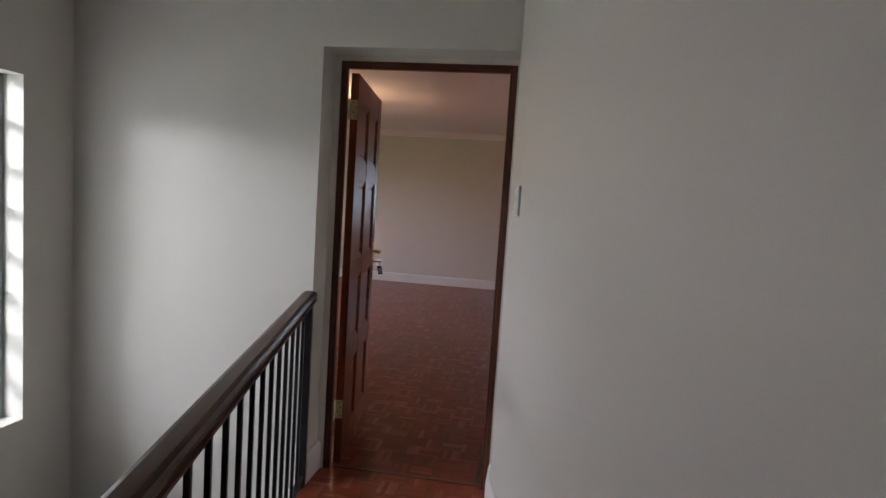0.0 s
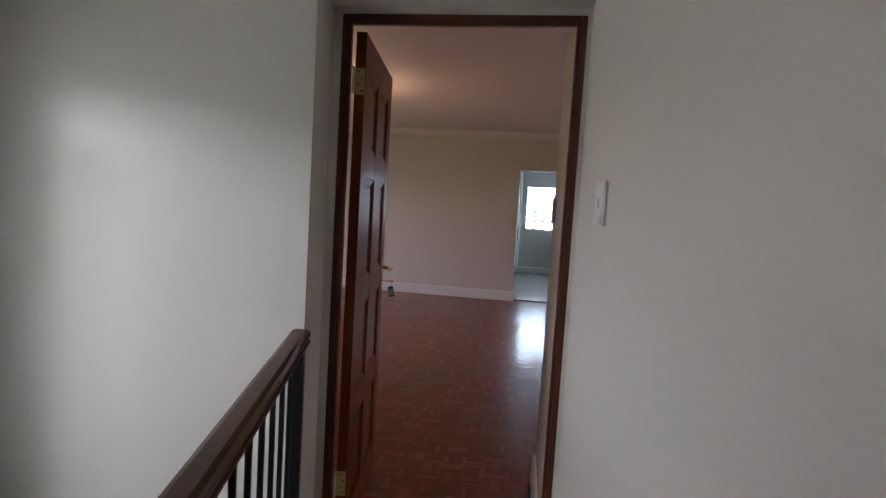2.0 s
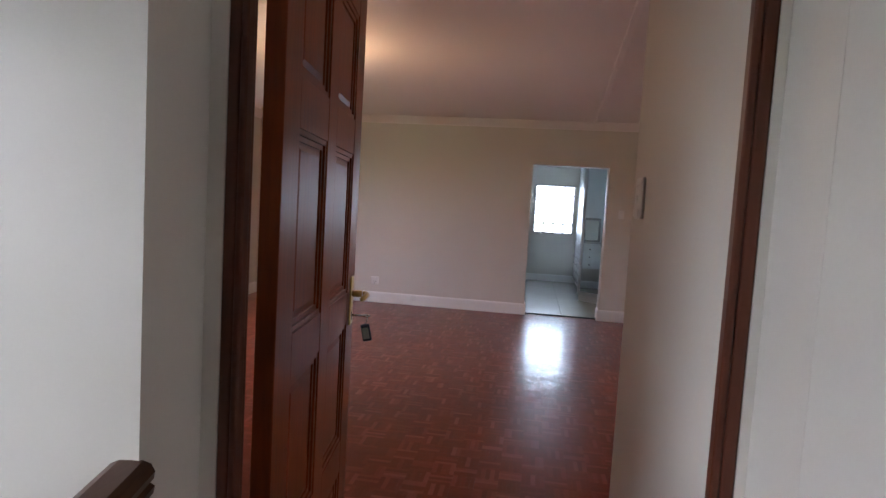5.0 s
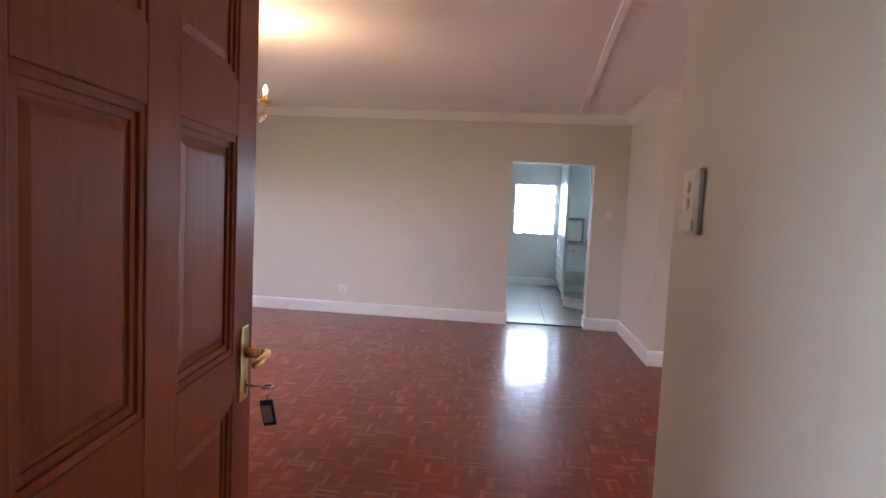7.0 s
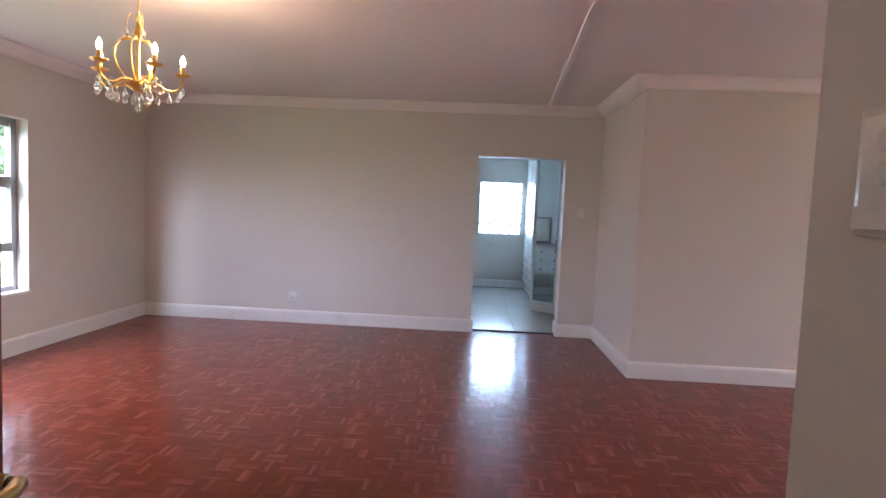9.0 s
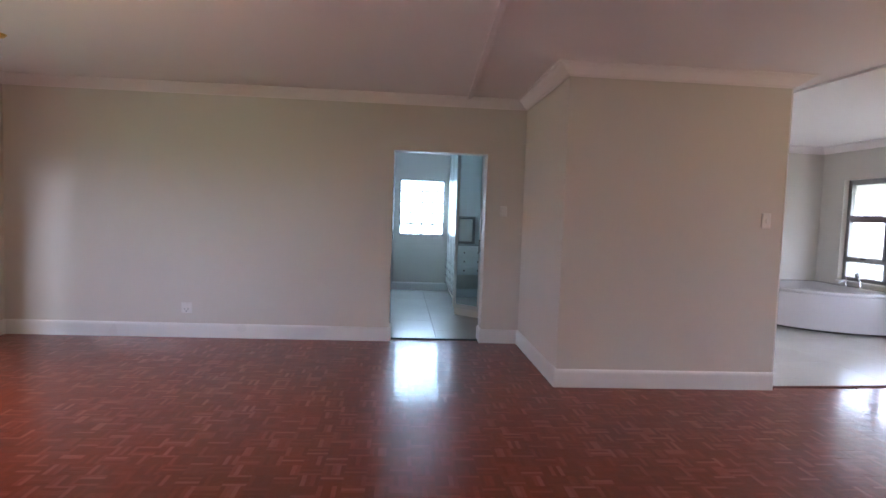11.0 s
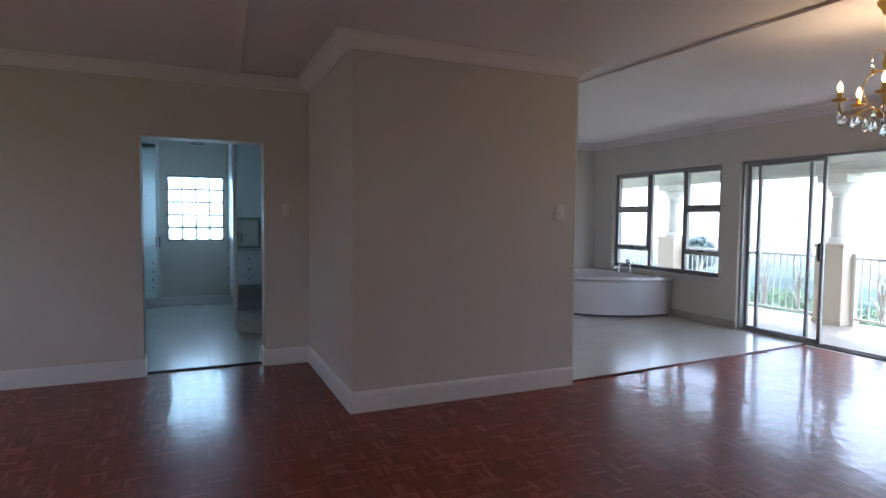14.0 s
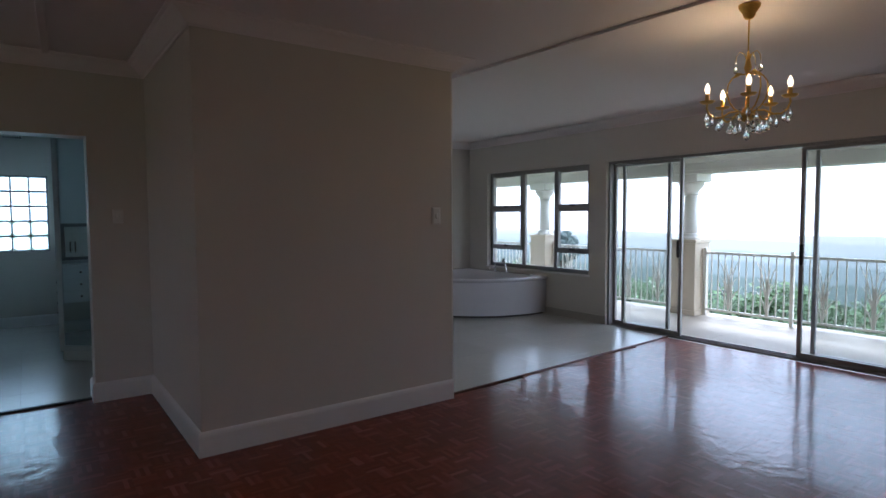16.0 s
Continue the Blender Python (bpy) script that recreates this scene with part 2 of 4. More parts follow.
STUCCO = material("cream_outdoor_plaster", (0.58, 0.50, 0.39), 0.8, vary=0.06, scale=1.5, grain=80, bump=0.15)
STONEWHITE = material("white_cast_stone", (0.74, 0.72, 0.68), 0.7, vary=0.05, scale=3, grain=80, bump=0.1)
TERRACE = material("pale_terrace_tile", (0.38, 0.335, 0.27), 0.55, vary=0.08, scale=1.2, grain=40, bump=0.05, piece="object", spread=0.04)
RAILPAINT = material("cream_painted_steel", (0.66, 0.64, 0.58), 0.4, vary=0.03, bump=0.02)
LEAF = material("green_leaves", (0.075, 0.13, 0.045), 0.55, vary=0.3, scale=0.8, grain=8, bump=0, piece="island", spread=0.5)
# far tree's haze is put into its leaf colour, greyer and bluer
LEAF_HAZED = material("hazed_leaves", (0.075, 0.11, 0.095), 0.6, vary=0.2, scale=0.8, grain=8, bump=0, piece="island", spread=0.3)
BARK = material("tree_bark", (0.12, 0.09, 0.06), 0.9, vary=0.3, scale=3, grain=20, bump=0.4)
GRASS = material("rough_grass", (0.10, 0.14, 0.05), 0.9, vary=0.3, scale=0.3, grain=6, bump=0.2)
ROOFTILE = material("terracotta_roof", (0.35, 0.12, 0.07), 0.8, vary=0.2, scale=1, grain=12, bump=0.2)

# ---- the plan, in metres ----
H = 2.600                        # ceiling
WEST, EAST, NORTH = -4.21, 6.29, 9.65
DOOR_Y = 2.600                   # landing face of the door wall
SOUTH_L, SOUTH_R = 2.83, 3.69    # bedroom faces of the near walls
PASS_X, PASS_X0 = 0.034, 0.056
BOX_X0, BOX_X1, BOX_Y = 1.086, 2.945, 8.09
BATH_N = 12.05
DRESS_N, DRESS_W0, DRESS_E0 = 13.72, -1.12, 1.42
SKEW = 0.243                      # landing side walls lean by this from the bedroom's axis


def wall(name, along, a0, a1, b0, b1, z0, z1, openings=(), label="cream-painted plaster wall", material_=None):
    """A wall along x or y from a0 to a1, b0 to b1 thick, with openings (a, a, z, z) through it."""
    g = Geo()
    cuts_a = sorted({a0, a1, *[v for o in openings for v in o[:2]]})
    cuts_z = sorted({z0, z1, *[v for o in openings for v in o[2:]]})
    for p, q in zip(cuts_a, cuts_a[1:]):
        run = None
        for s, e in zip(cuts_z, cuts_z[1:]):
            hole = any(o[0] <= p and q <= o[1] and o[2] <= s and e <= o[3] for o in openings)
            if hole:
                if run:
                    g.box(*((p, q, b0, b1) if along == "x" else (b0, b1, p, q)), *run)
                run = None
            else:
                run = (run[0], e) if run else (s, e)
        if run:
            g.box(*((p, q, b0, b1) if along == "x" else (b0, b1, p, q)), *run)
    return single(name, g, material_ or CREAM, label, "wall", "structure")


LANDING_W, LANDING_S, LOW = -2.18, -2.6, -1.45
DRESS_DOOR = (-0.308, 0.682, -0.012, 2.03)
BATH_WIN = (9.545, 11.60, 0.625, 2.09)
SLIDER = (6.0, 9.27, -0.04, 2.095)
WEST_WIN = (5.4, 7.86, 0.536, 2.02)
BLOCK_WIN = (-0.243, 0.547, 0.985, 1.967)
STAIR_WIN = (1.08, 2.305, 0.272, 1.919)

wall("wall_west", "y", 2.55, 9.87, WEST - 0.2, WEST, -3.2, 2.8, [WEST_WIN])
wall("wall_north", "x", WEST, BOX_X0 + 0.15, NORTH, 9.87, -0.3, 2.8, [DRESS_DOOR])
wall("wall_nook_side", "y", BOX_Y, NORTH, BOX_X0, BOX_X0 + 0.15, -0.3, 2.8)
wall("wall_box_front", "x", BOX_X0 + 0.15, BOX_X1, BOX_Y, BOX_Y + 0.15, -0.3, 2.8)
wall("wall_bath_west", "y", BOX_Y + 0.15, BATH_N, BOX_X1 - 0.15, BOX_X1, -0.3, 2.8)
wall("wall_bath_north", "x", BOX_X1 - 0.15, EAST + 0.2, BATH_N, BATH_N + 0.2, -3.2, 2.8)
wall("wall_east", "y", SOUTH_R - 0.2, BATH_N, EAST, EAST + 0.2, -3.2, 2.8, [BATH_WIN, SLIDER])
wall("wall_south", "x", PASS_X + 0.2, EAST, SOUTH_R - 0.2, SOUTH_R, -0.3, 2.8)
single("wall_passage", Geo().prism([(PASS_X0, SOUTH_L), (PASS_X0 + 0.2, SOUTH_L), (PASS_X + 0.2, SOUTH_R), (PASS_X, SOUTH_R)], -0.3, 2.8), CREAM, "cream-painted plaster wall", "wall", "structure")
wall("wall_door", "x", WEST, 0.6, DOOR_Y, SOUTH_L, LOW, 2.8, [(-0.845, 0.088, -0.012, 2.155)])
wall("wall_stairs_west", "y", LANDING_S, DOOR_Y, LANDING_W - 0.2, LANDING_W, LOW, 2.8, [STAIR_WIN])
wall("wall_landing_south", "x", LANDING_W - 0.2, 1.6, LANDING_S - 0.2, LANDING_S, LOW, 2.8)
reach = SKEW * (DOOR_Y - LANDING_S)
g = Geo().prism([(0.088, DOOR_Y - 0.001), (0.088 + reach, LANDING_S), (0.288 + reach, LANDING_S), (0.288, DOOR_Y - 0.001)], LOW, 2.8)
single("wall_landing_side", g, CREAM, "cream-painted plaster wall beside the landing", "wall", "structure")
wall("wall_dressing_west", "y", 9.87, DRESS_N, DRESS_W0 - 0.2, DRESS_W0, -0.3, 2.8)
wall("wall_dressing_east", "y", 9.87, DRESS_N, DRESS_E0, DRESS_E0 + 0.2, -0.3, 2.8)
wall("wall_dressing_north", "x", DRESS_W0 - 0.2, DRESS_E0 + 0.2, DRESS_N, DRESS_N + 0.2, -0.3, 2.8, [BLOCK_WIN])

# ceilings
room = [(WEST, SOUTH_L), (PASS_X0, SOUTH_L), (PASS_X, SOUTH_R), (EAST, SOUTH_R), (EAST, BATH_N), (BOX_X1, BATH_N), (BOX_X1, BOX_Y), (BOX_X0, BOX_Y), (BOX_X0, NORTH), (WEST, NORTH)]
single("ceiling", Geo().prism(room, H, H + 0.1), CEILING, "white-painted boarded bedroom ceiling", "ceiling", "structure")
single("ceiling_dressing", Geo().box(DRESS_W0, DRESS_E0, 9.87, DRESS_N, H, H + 0.1), CEILING, "white-painted dressing room ceiling", "ceiling", "structure")
single("ceiling_landing", Geo().box(LANDING_W, 1.5, LANDING_S, DOOR_Y, 2.62, 2.72), CEILING, "white-painted ceiling over the stairs", "ceiling", "structure")
single("roof_slab", Geo().box(-4.6, 6.6, -3.0, 14.0, 2.8, 2.95), STUCCO, "plain roof slab", "roof", "structure")
for (x0, y0), (x1, y1) in (((0.165, 3.75), (0.452, 9.54)), ((3.47, 3.75), (3.28, 8.70))):
    single("trim_ceiling_batten", Geo().prism([(x0 - 0.022, y0), (x0 + 0.022, y0), (x1 + 0.022, y1), (x1 - 0.022, y1)], H - 0.022, H - 0.0005), CEILING, "white cover strip over a ceiling joint", "trim", "structure", round_by=0.004)

# cornice and baseboards
CORNICE = [(0.0, H - 0.093), (0.012, H - 0.093), (0.016, H - 0.082), (0.03, H - 0.077), (0.05, H - 0.06), (0.085, H - 0.03), (0.105, H - 0.02), (0.11, H - 0.012), (0.13, H - 0.01), (0.13, H - 0.001), (0.0, H - 0.001)]
single("trim_cornice", Geo().sweep(room, CORNICE, closed=True), CEILING, "white coved plaster cornice round the bedroom", "trim", "structure")
SKIRT = [(0.0, 0.001), (0.02, 0.001), (0.02, 0.125), (0.016, 0.14), (0.008, 0.15), (0.0, 0.15)]
for run in ([(-0.308, 9.868), (-0.308, NORTH), (WEST, NORTH), (WEST, SOUTH_L), (-0.88, SOUTH_L)], [(PASS_X0 - 0.002, SOUTH_L + 0.05), (PASS_X, SOUTH_R), (EAST, SOUTH_R), (EAST, 5.98)],
            [(BOX_X1 - 0.004, BOX_Y), (BOX_X0, BOX_Y), (BOX_X0, NORTH), (0.682, NORTH), (0.682, 9.868)]):
    single("baseboard", Geo().sweep(run, SKIRT), WHITE, "white-painted wooden baseboard", "baseboard", "structure")
single("baseboard_landing", Geo().sweep([(0.088 + reach, LANDING_S), (0.088, DOOR_Y), (0.088, 2.765)], SKIRT), WHITE, "white-painted wooden baseboard on the landing", "baseboard", "structure")
single("baseboard_landing", Geo().sweep([(-0.845, 2.765), (-0.845, DOOR_Y), (-0.88, DOOR_Y)], SKIRT), WHITE, "white-painted wooden baseboard on the landing", "baseboard", "structure")
TSKIRT = [(0.0, 0.013), (0.012, 0.013), (0.012, 0.118), (0.0, 0.118)]
single("baseboard_bath", Geo().sweep([(EAST, 9.26), (EAST, BATH_N), (BOX_X1, BATH_N), (BOX_X1, 8.2)], TSKIRT), SKIRTTILE, "beige tiled skirting in the bath area", "baseboard", "structure")
single("baseboard_dressing", Geo().sweep([(DRESS_E0, 9.88), (DRESS_E0, DRESS_N), (DRESS_W0, DRESS_N), (DRESS_W0, 9.88)], SKIRT), WHITE, "white-painted wooden baseboard", "baseboard", "structure")
single("trim_corner_bead", Geo().box(BOX_X1 - 0.009, BOX_X1 + 0.004, BOX_Y - 0.003, BOX_Y + 0.014, 0.152, 2.50), WHITE, "thin white metal bead on the wall's corner", "trim", "structure")

# floor slabs
JOINT = [(BOX_X1, 8.145), (EAST, 8.37)]
single("floor_slab", Geo().prism(room, -0.3, -0.012), SCREED, "dark bed under the parquet", "floor", "structure")
single("floor_slab_dressing", Geo().box(DRESS_W0, DRESS_E0, 9.76, DRESS_N, -0.3, 0.004), GROUT, "grey grout between the dressing room's tiles", "floor", "structure")
single("floor_slab_bath", Geo().prism([JOINT[0], JOINT[1], (EAST, BATH_N), (BOX_X1, BATH_N)], -0.012, 0.004), GROUT, "grey grout between the bath area's tiles", "floor", "structure")
land = [(-0.885, DOOR_Y), (-0.885 + reach, LANDING_S), (0.088 + reach, LANDING_S), (0.088, DOOR_Y), (0.088, SOUTH_L), (-0.845, SOUTH_L), (-0.845, DOOR_Y)]
single("floor_landing", Geo().prism(land, -0.3, -0.012), SCREED, "dark bed under the landing's parquet", "floor", "structure")
single("trim_landing_edge", Geo().sweep([(-0.887, DOOR_Y), (-0.887 + reach, LANDING_S)], [(0.0, -0.3), (0.0, 0.002), (-0.02, 0.002), (-0.02, -0.3)]), WHITE, "white-painted edge of the landing above the stairs", "trim", "structure")
# unseen floor, set high and pale to bounce light onto the lower wall
single("floor_stair_bounce", Geo().box(LANDING_W, 1.5, LANDING_S, DOOR_Y, LOW - 0.1, LOW), STONEWHITE, "unseen pale floor added to bounce light up the stairwell", "floor", "structure")
dx, dy = JOINT[1][0] - JOINT[0][0], JOINT[1][1] - JOINT[0][1]
single("trim_tile_edge", Geo().sweep([(JOINT[0][0], JOINT[0][1] - 0.012), (EAST, JOINT[1][1] - 0.012)], [(0.006, -0.01), (0.02, -0.01), (0.02, 0.014), (0.010, 0.014), (0.006, 0.008)]), FRAMEWOOD, "dark wooden strip between parquet and tiles", "trim", "structure")
single("trim_threshold", Geo().box(-0.308, 0.682, 9.74, 9.775, -0.012, 0.014), SLOT, "dark strip on the dressing room's threshold", "trim", "structure")
g = Geo().box(-0.8445, -0.812, 2.765, SOUTH_L - 0.001, -0.012, 2.1545).box(0.072, 0.0875, 2.765, SOUTH_L - 0.001, -0.012, 2.1545).box(-0.812, 0.072, 2.765, SOUTH_L - 0.001, 2.130, 2.1545)
single("trim_door_lining", g, CREAM, "plastered lining round the door frame", "trim", "structure")
single("trim_door_sill", Geo().box(-0.77, 0.05, 2.80, 2.82, -0.01, 0.003), FRAMEWOOD, "thin dark wooden strip under the door", "trim", "structure")


# ---- openings ----
def window(name, at, turn, w, h, bars, label, frame_w=0.045, depth=0.05, fill=PANE):
    """A metal window in the x-z plane, its lower left corner at the origin. bars: (x0, x1, z0, z1) members inside the outer frame; panes fill the fields given by fields."""
    t = thing(name, at, label, "window", kind="structure", turn=turn)
    g = Geo()
    g.box(0, frame_w, -depth / 2, depth / 2, 0, h).box(w - frame_w, w, -depth / 2, depth / 2, 0, h)
    g.box(frame_w, w - frame_w, -depth / 2, depth / 2, 0, frame_w).box(frame_w, w - frame_w, -depth / 2, depth / 2, h - frame_w, h)
    part("window_frame", g, ALU, t, round_by=0.003)
    for x0, x1, z0, z1 in bars:
        part("glazing_bar", Geo().box(x0, x1, -depth * 0.46, depth * 0.46, z0, z1), ALU, t, round_by=0.003)
    return t


def panes(t, fields, y=0.0):
    for x0, x1, z0, z1 in fields:
        ob = part("pane", Geo().box(x0, x1, y - 0.003, y + 0.003, z0, z1), PANE, t)
        ob.visible_shadow = False


def casement(t, x0, x1, z0, z1, w=0.03, latch=None):
    """A sash set into a field, with its own slim frame."""
    g = Geo()
    g.box(x0, x0 + w, -0.02, 0.035, z0, z1).box(x1 - w, x1, -0.02, 0.035, z0, z1)
    g.box(x0 + w, x1 - w, -0.02, 0.035, z0, z0 + w).box(x0 + w, x1 - w, -0.035, 0.02, z1 - w, z1)
    s = part("sash", g, ALU, t, round_by=0.003)
    if latch:
        lx = (x0 + x1) / 2
        part("latch", Geo().box(lx - 0.05, lx + 0.05, 0.036, 0.05, z0 + 0.004, z0 + 0.024).box(lx - 0.012, lx + 0.012, 0.036, 0.06, z0 + 0.0, z0 + 0.03), SLOT, s, "dark window latch", round_by=0.002)


# bath window: x runs from south to north on the east wall
bw_w, bw_h = BATH_WIN[1] - BATH_WIN[0], BATH_WIN[3] - BATH_WIN[2]
m1, m2 = 10.20 - BATH_WIN[0], 10.85 - BATH_WIN[0]
t_lo, t_hi = 0.92 - BATH_WIN[2], 1.525 - BATH_WIN[2]
t = window("window_1", (EAST + 0.10, BATH_WIN[0], BATH_WIN[2]), 90, bw_w, bw_h,
           [(m1 - 0.03, m1 + 0.03, 0.045, bw_h - 0.045), (m2 - 0.03, m2 + 0.03, 0.045, bw_h - 0.045),
            (0.045, m1 - 0.03, t_lo - 0.025, t_lo + 0.025), (0.045, m1 - 0.03, t_hi - 0.025, t_hi + 0.025),
            (m2 + 0.03, bw_w - 0.045, t_lo - 0.025, t_lo + 0.025), (m2 + 0.03, bw_w - 0.045, t_hi - 0.025, t_hi + 0.025)],
           "grey metal casement window above the bath", frame_w=0.055)
panes(t, [(0.04, m1 - 0.025, t_hi, bw_h - 0.04), (0.04, m1 - 0.025, t_lo, t_hi), (0.04, m1 - 0.025, 0.04, t_lo), (m1, m2, 0.04, bw_h - 0.04),
          (m2 + 0.025, bw_w - 0.04, t_hi, bw_h - 0.04), (m2 + 0.025, bw_w - 0.04, t_lo, t_hi), (m2 + 0.025, bw_w - 0.04, 0.04, t_lo)])
for x0, x1 in ((0.045, m1 - 0.03), (m2 + 0.03, bw_w - 0.045)):
    casement(t, x0, x1, t_hi + 0.02, bw_h - 0.045, latch=True)
    casement(t, x0, x1, t_lo + 0.02, t_hi - 0.02, latch=True)
part("window_sill", Geo().box(-0.02, bw_w + 0.02, 0.03, 0.115, -0.022, 0.0), WHITE, t, "white-painted sill", round_by=0.004)

# bedroom window on the west wall: x runs from north to south
ww, wh = WEST_WIN[1] - WEST_WIN[0], WEST_WIN[3] - WEST_WIN[2]
thirds = [ww * k / 3 for k in (1, 2)]
rails = [0.37, 0.94]
t = window("window_2", (WEST - 0.13, WEST_WIN[1], WEST_WIN[2]), -90, ww, wh,
           [(x - 0.03, x + 0.03, 0.045, wh - 0.045) for x in thirds]
           + [(a + 0.03, b - 0.03, z - 0.025, z + 0.025) for a, b in ((0.015, thirds[0]), (thirds[1], ww - 0.015)) for z in rails],
           "grey metal bedroom window in a deep plastered reveal")
panes(t, [(0.04, thirds[0], 0.04, wh - 0.04), (thirds[0], thirds[1], 0.04, wh - 0.04), (thirds[1], ww - 0.04, 0.04, wh - 0.04)])
for x0, x1 in ((0.045, thirds[0] - 0.03), (thirds[1] + 0.03, ww - 0.045)):
    casement(t, x0, x1, rails[1] + 0.02, wh - 0.045, latch=True)
    casement(t, x0, x1, rails[0] + 0.02, rails[1] - 0.02, latch=True)
part("window_sill", Geo().box(-0.02, ww + 0.02, 0.03, 0.145, -0.02, 0.004), WHITE, t, "white-painted sill", round_by=0.004)


def block_window(name, at, turn, cols, rows, w, h, label, glass=BLOCKGLASS):
    """Pressed glass blocks in mortar, in the x-z plane, centred on y = 0."""
    t = thing(name, at, label, "window", kind="structure", turn=turn)
    gap, bed = 0.019, 0.024
    bw, bh = (w - gap) / cols - gap, (h - bed) / rows - bed
    g = Geo()
    for c in range(cols + 1):
        x = c * (bw + gap)
        g.box(x, x + gap, -0.033, 0.033, 0, h)
    for r in range(rows + 1):
        z = r * (bh + bed)
        for c in range(cols):
            x = c * (bw + gap) + gap
            g.box(x, x + bw, -0.035, 0.035, z, z + bed)
    part("mortar", g, MORTAR, t)
    b = Geo()
    # a pillow-faced block with a ring pressed into it
    for s in (-1, 1):
        ring, faces = [], []
        sizes = [(0.5, 0.022), (0.46, 0.028), (0.30, 0.030), (0.26, 0.027), (0.0, 0.029)]
        n = 16
        for k, d in sizes:
            for i in range(n):
                a = 2 * math.pi * (i + 0.5) / n
                ca, sa = math.cos(a), math.sin(a)
                q = max(abs(ca), abs(sa)) if k > 0.4 else 1.0
                ring.append((ca / q * k * bw, s * d, sa / q * k * bh))
        for j in range(len(sizes) - 1):
            for i in range(n):
                a, e = j * n + i, j * n + (i + 1) % n
                faces.append((a, e, e + n, a + n))
        b.add(ring, faces, True)
    me = b.mesh("glass_block")
    me.materials.append(glass)
    for c in range(cols):
        for r in range(rows):
            ob = new("glass_block", me)
            ob.parent = t
            ob.matrix_basis = pose(gap + bw / 2 + c * (bw + gap), 0, bed + bh / 2 + r * (bh + bed))
    return t


block_window("window_3", (BLOCK_WIN[0], DRESS_N + 0.06, BLOCK_WIN[2]), 0, 4, 5, BLOCK_WIN[1] - BLOCK_WIN[0], BLOCK_WIN[3] - BLOCK_WIN[2], "bright glass-block window in the dressing room")
block_window("window_4", (LANDING_W - 0.14, STAIR_WIN[0], STAIR_WIN[2]), 90, 6, 8, STAIR_WIN[1] - STAIR_WIN[0], STAIR_WIN[3] - STAIR_WIN[2], "bright glass-block window above the stairs", BLOCKGLASS_CLEAR)

# sliding door to the balcony
t = thing("door_2", (EAST + 0.10, SLIDER[0], 0), "half-open grey aluminium sliding glass door", "door", kind="structure", turn=90)
sw, sh = SLIDER[1] - SLIDER[0], SLIDER[3]
g = Geo().box(0, 0.03, -0.06, 0.06, 0, sh).box(sw - 0.03, sw, -0.06, 0.06, 0, sh).box(0.03, sw - 0.03, -0.06, 0.06, sh - 0.032, sh)
part("door_frame", g, ALU, t, round_by=0.003)
g = Geo().box(0.04, sw - 0.04, -0.06, 0.06, -0.01, 0.012)
for y in (-0.03, 0.03):
    g.box(0.04, sw - 0.04, y - 0.004, y + 0.004, 0.012, 0.024)
part("track", g, ALU, t, "worn metal floor track")


def slide(x0, x1, y, handle=None):
    z0, z1, s = 0.026, sh - 0.034, 0.038
    g = Geo().box(x0, x0 + s, y - 0.018, y + 0.018, z0, z1).box(x1 - s, x1, y - 0.018, y + 0.018, z0, z1)
    g.box(x0 + s, x1 - s, y - 0.018, y + 0.018, z0, z0 + 0.045).box(x0 + s, x1 - s, y - 0.018, y + 0.018, z1 - 0.035, z1)
    p = part("sliding_panel", g, ALU, t, round_by=0.003)
    ob = part("pane", Geo().box(x0 + s - 0.01, x1 - s + 0.01, y - 0.003, y + 0.003, z0 + 0.05, z1 - 0.04), PANE, p)
    ob.visible_shadow = False
    if handle is not None:
        part("handle", Geo().box(handle - 0.017, handle + 0.017, y + 0.018, y + 0.05, 0.93, 1.13), SLOT, p, "black pull handle", round_by=0.006)


# left pair stacked together, then the gap, then the right pair
slide(8.25 - 6.0, 9.06 - 6.0, 0.03, handle=8.28 - 6.0)
slide(8.44 - 6.0, sw - 0.032, -0.03)
slide(6.18 - 6.0, 7.02 - 6.0, 0.03, handle=6.99 - 6.0)
slide(0.032, 6.92 - 6.0, -0.03)
part("mid_rail", Geo().box(9.06 - 6.0, sw - 0.04, 0.0, 0.012, 0.965, 0.977), ALU, t)

# bedroom door and its frame
t = thing("door_1", (-0.812, 2.765, 0), "open red-brown panelled wooden door in a dark wooden frame", "door", kind="structure")
fw, fh = 0.884, 2.130
g = Geo().box(0, 0.022, 0, 0.062, 0, fh).box(fw - 0.022, fw, 0, 0.062, 0, fh).box(0.022, fw - 0.022, 0, 0.062, fh - 0.024, fh)
for x0, x1 in ((0.022, 0.036), (fw - 0.036, fw - 0.022)):
    g.box(x0, x1, 0.0, 0.026, 0, fh - 0.024)
g.box(0.036, fw - 0.036, 0.0, 0.026, fh - 0.038, fh - 0.024)
part("door_frame", g, FRAMEWOOD, t, "dark varnished wooden door frame", round_by=0.004)
LW, LH, LT = 0.81, 2.075, 0.040
g = Geo()
cols = [(0.11, 0.3575), (0.4525, 0.70)]
rows = [(0.15, 0.53), (0.635, 1.005), (1.105, 1.53), (1.635, 1.94)]
xs = [0, *[v for c in cols for v in c], LW]
zs = [0, *[v for r in rows for v in r], LH]
for i in (0, 2, 4):
    g.box(xs[i], xs[i + 1], 0, LT, 0, LH)
for c in cols:
    for i in (0, 2, 4, 6, 8):
        g.box(c[0], c[1], 0.0005, LT - 0.0005, zs[i], zs[i + 1])
leaf = part("door_leaf", g, DOORWOOD, t, "red-brown varnished leaf standing open", round_by=0.002)
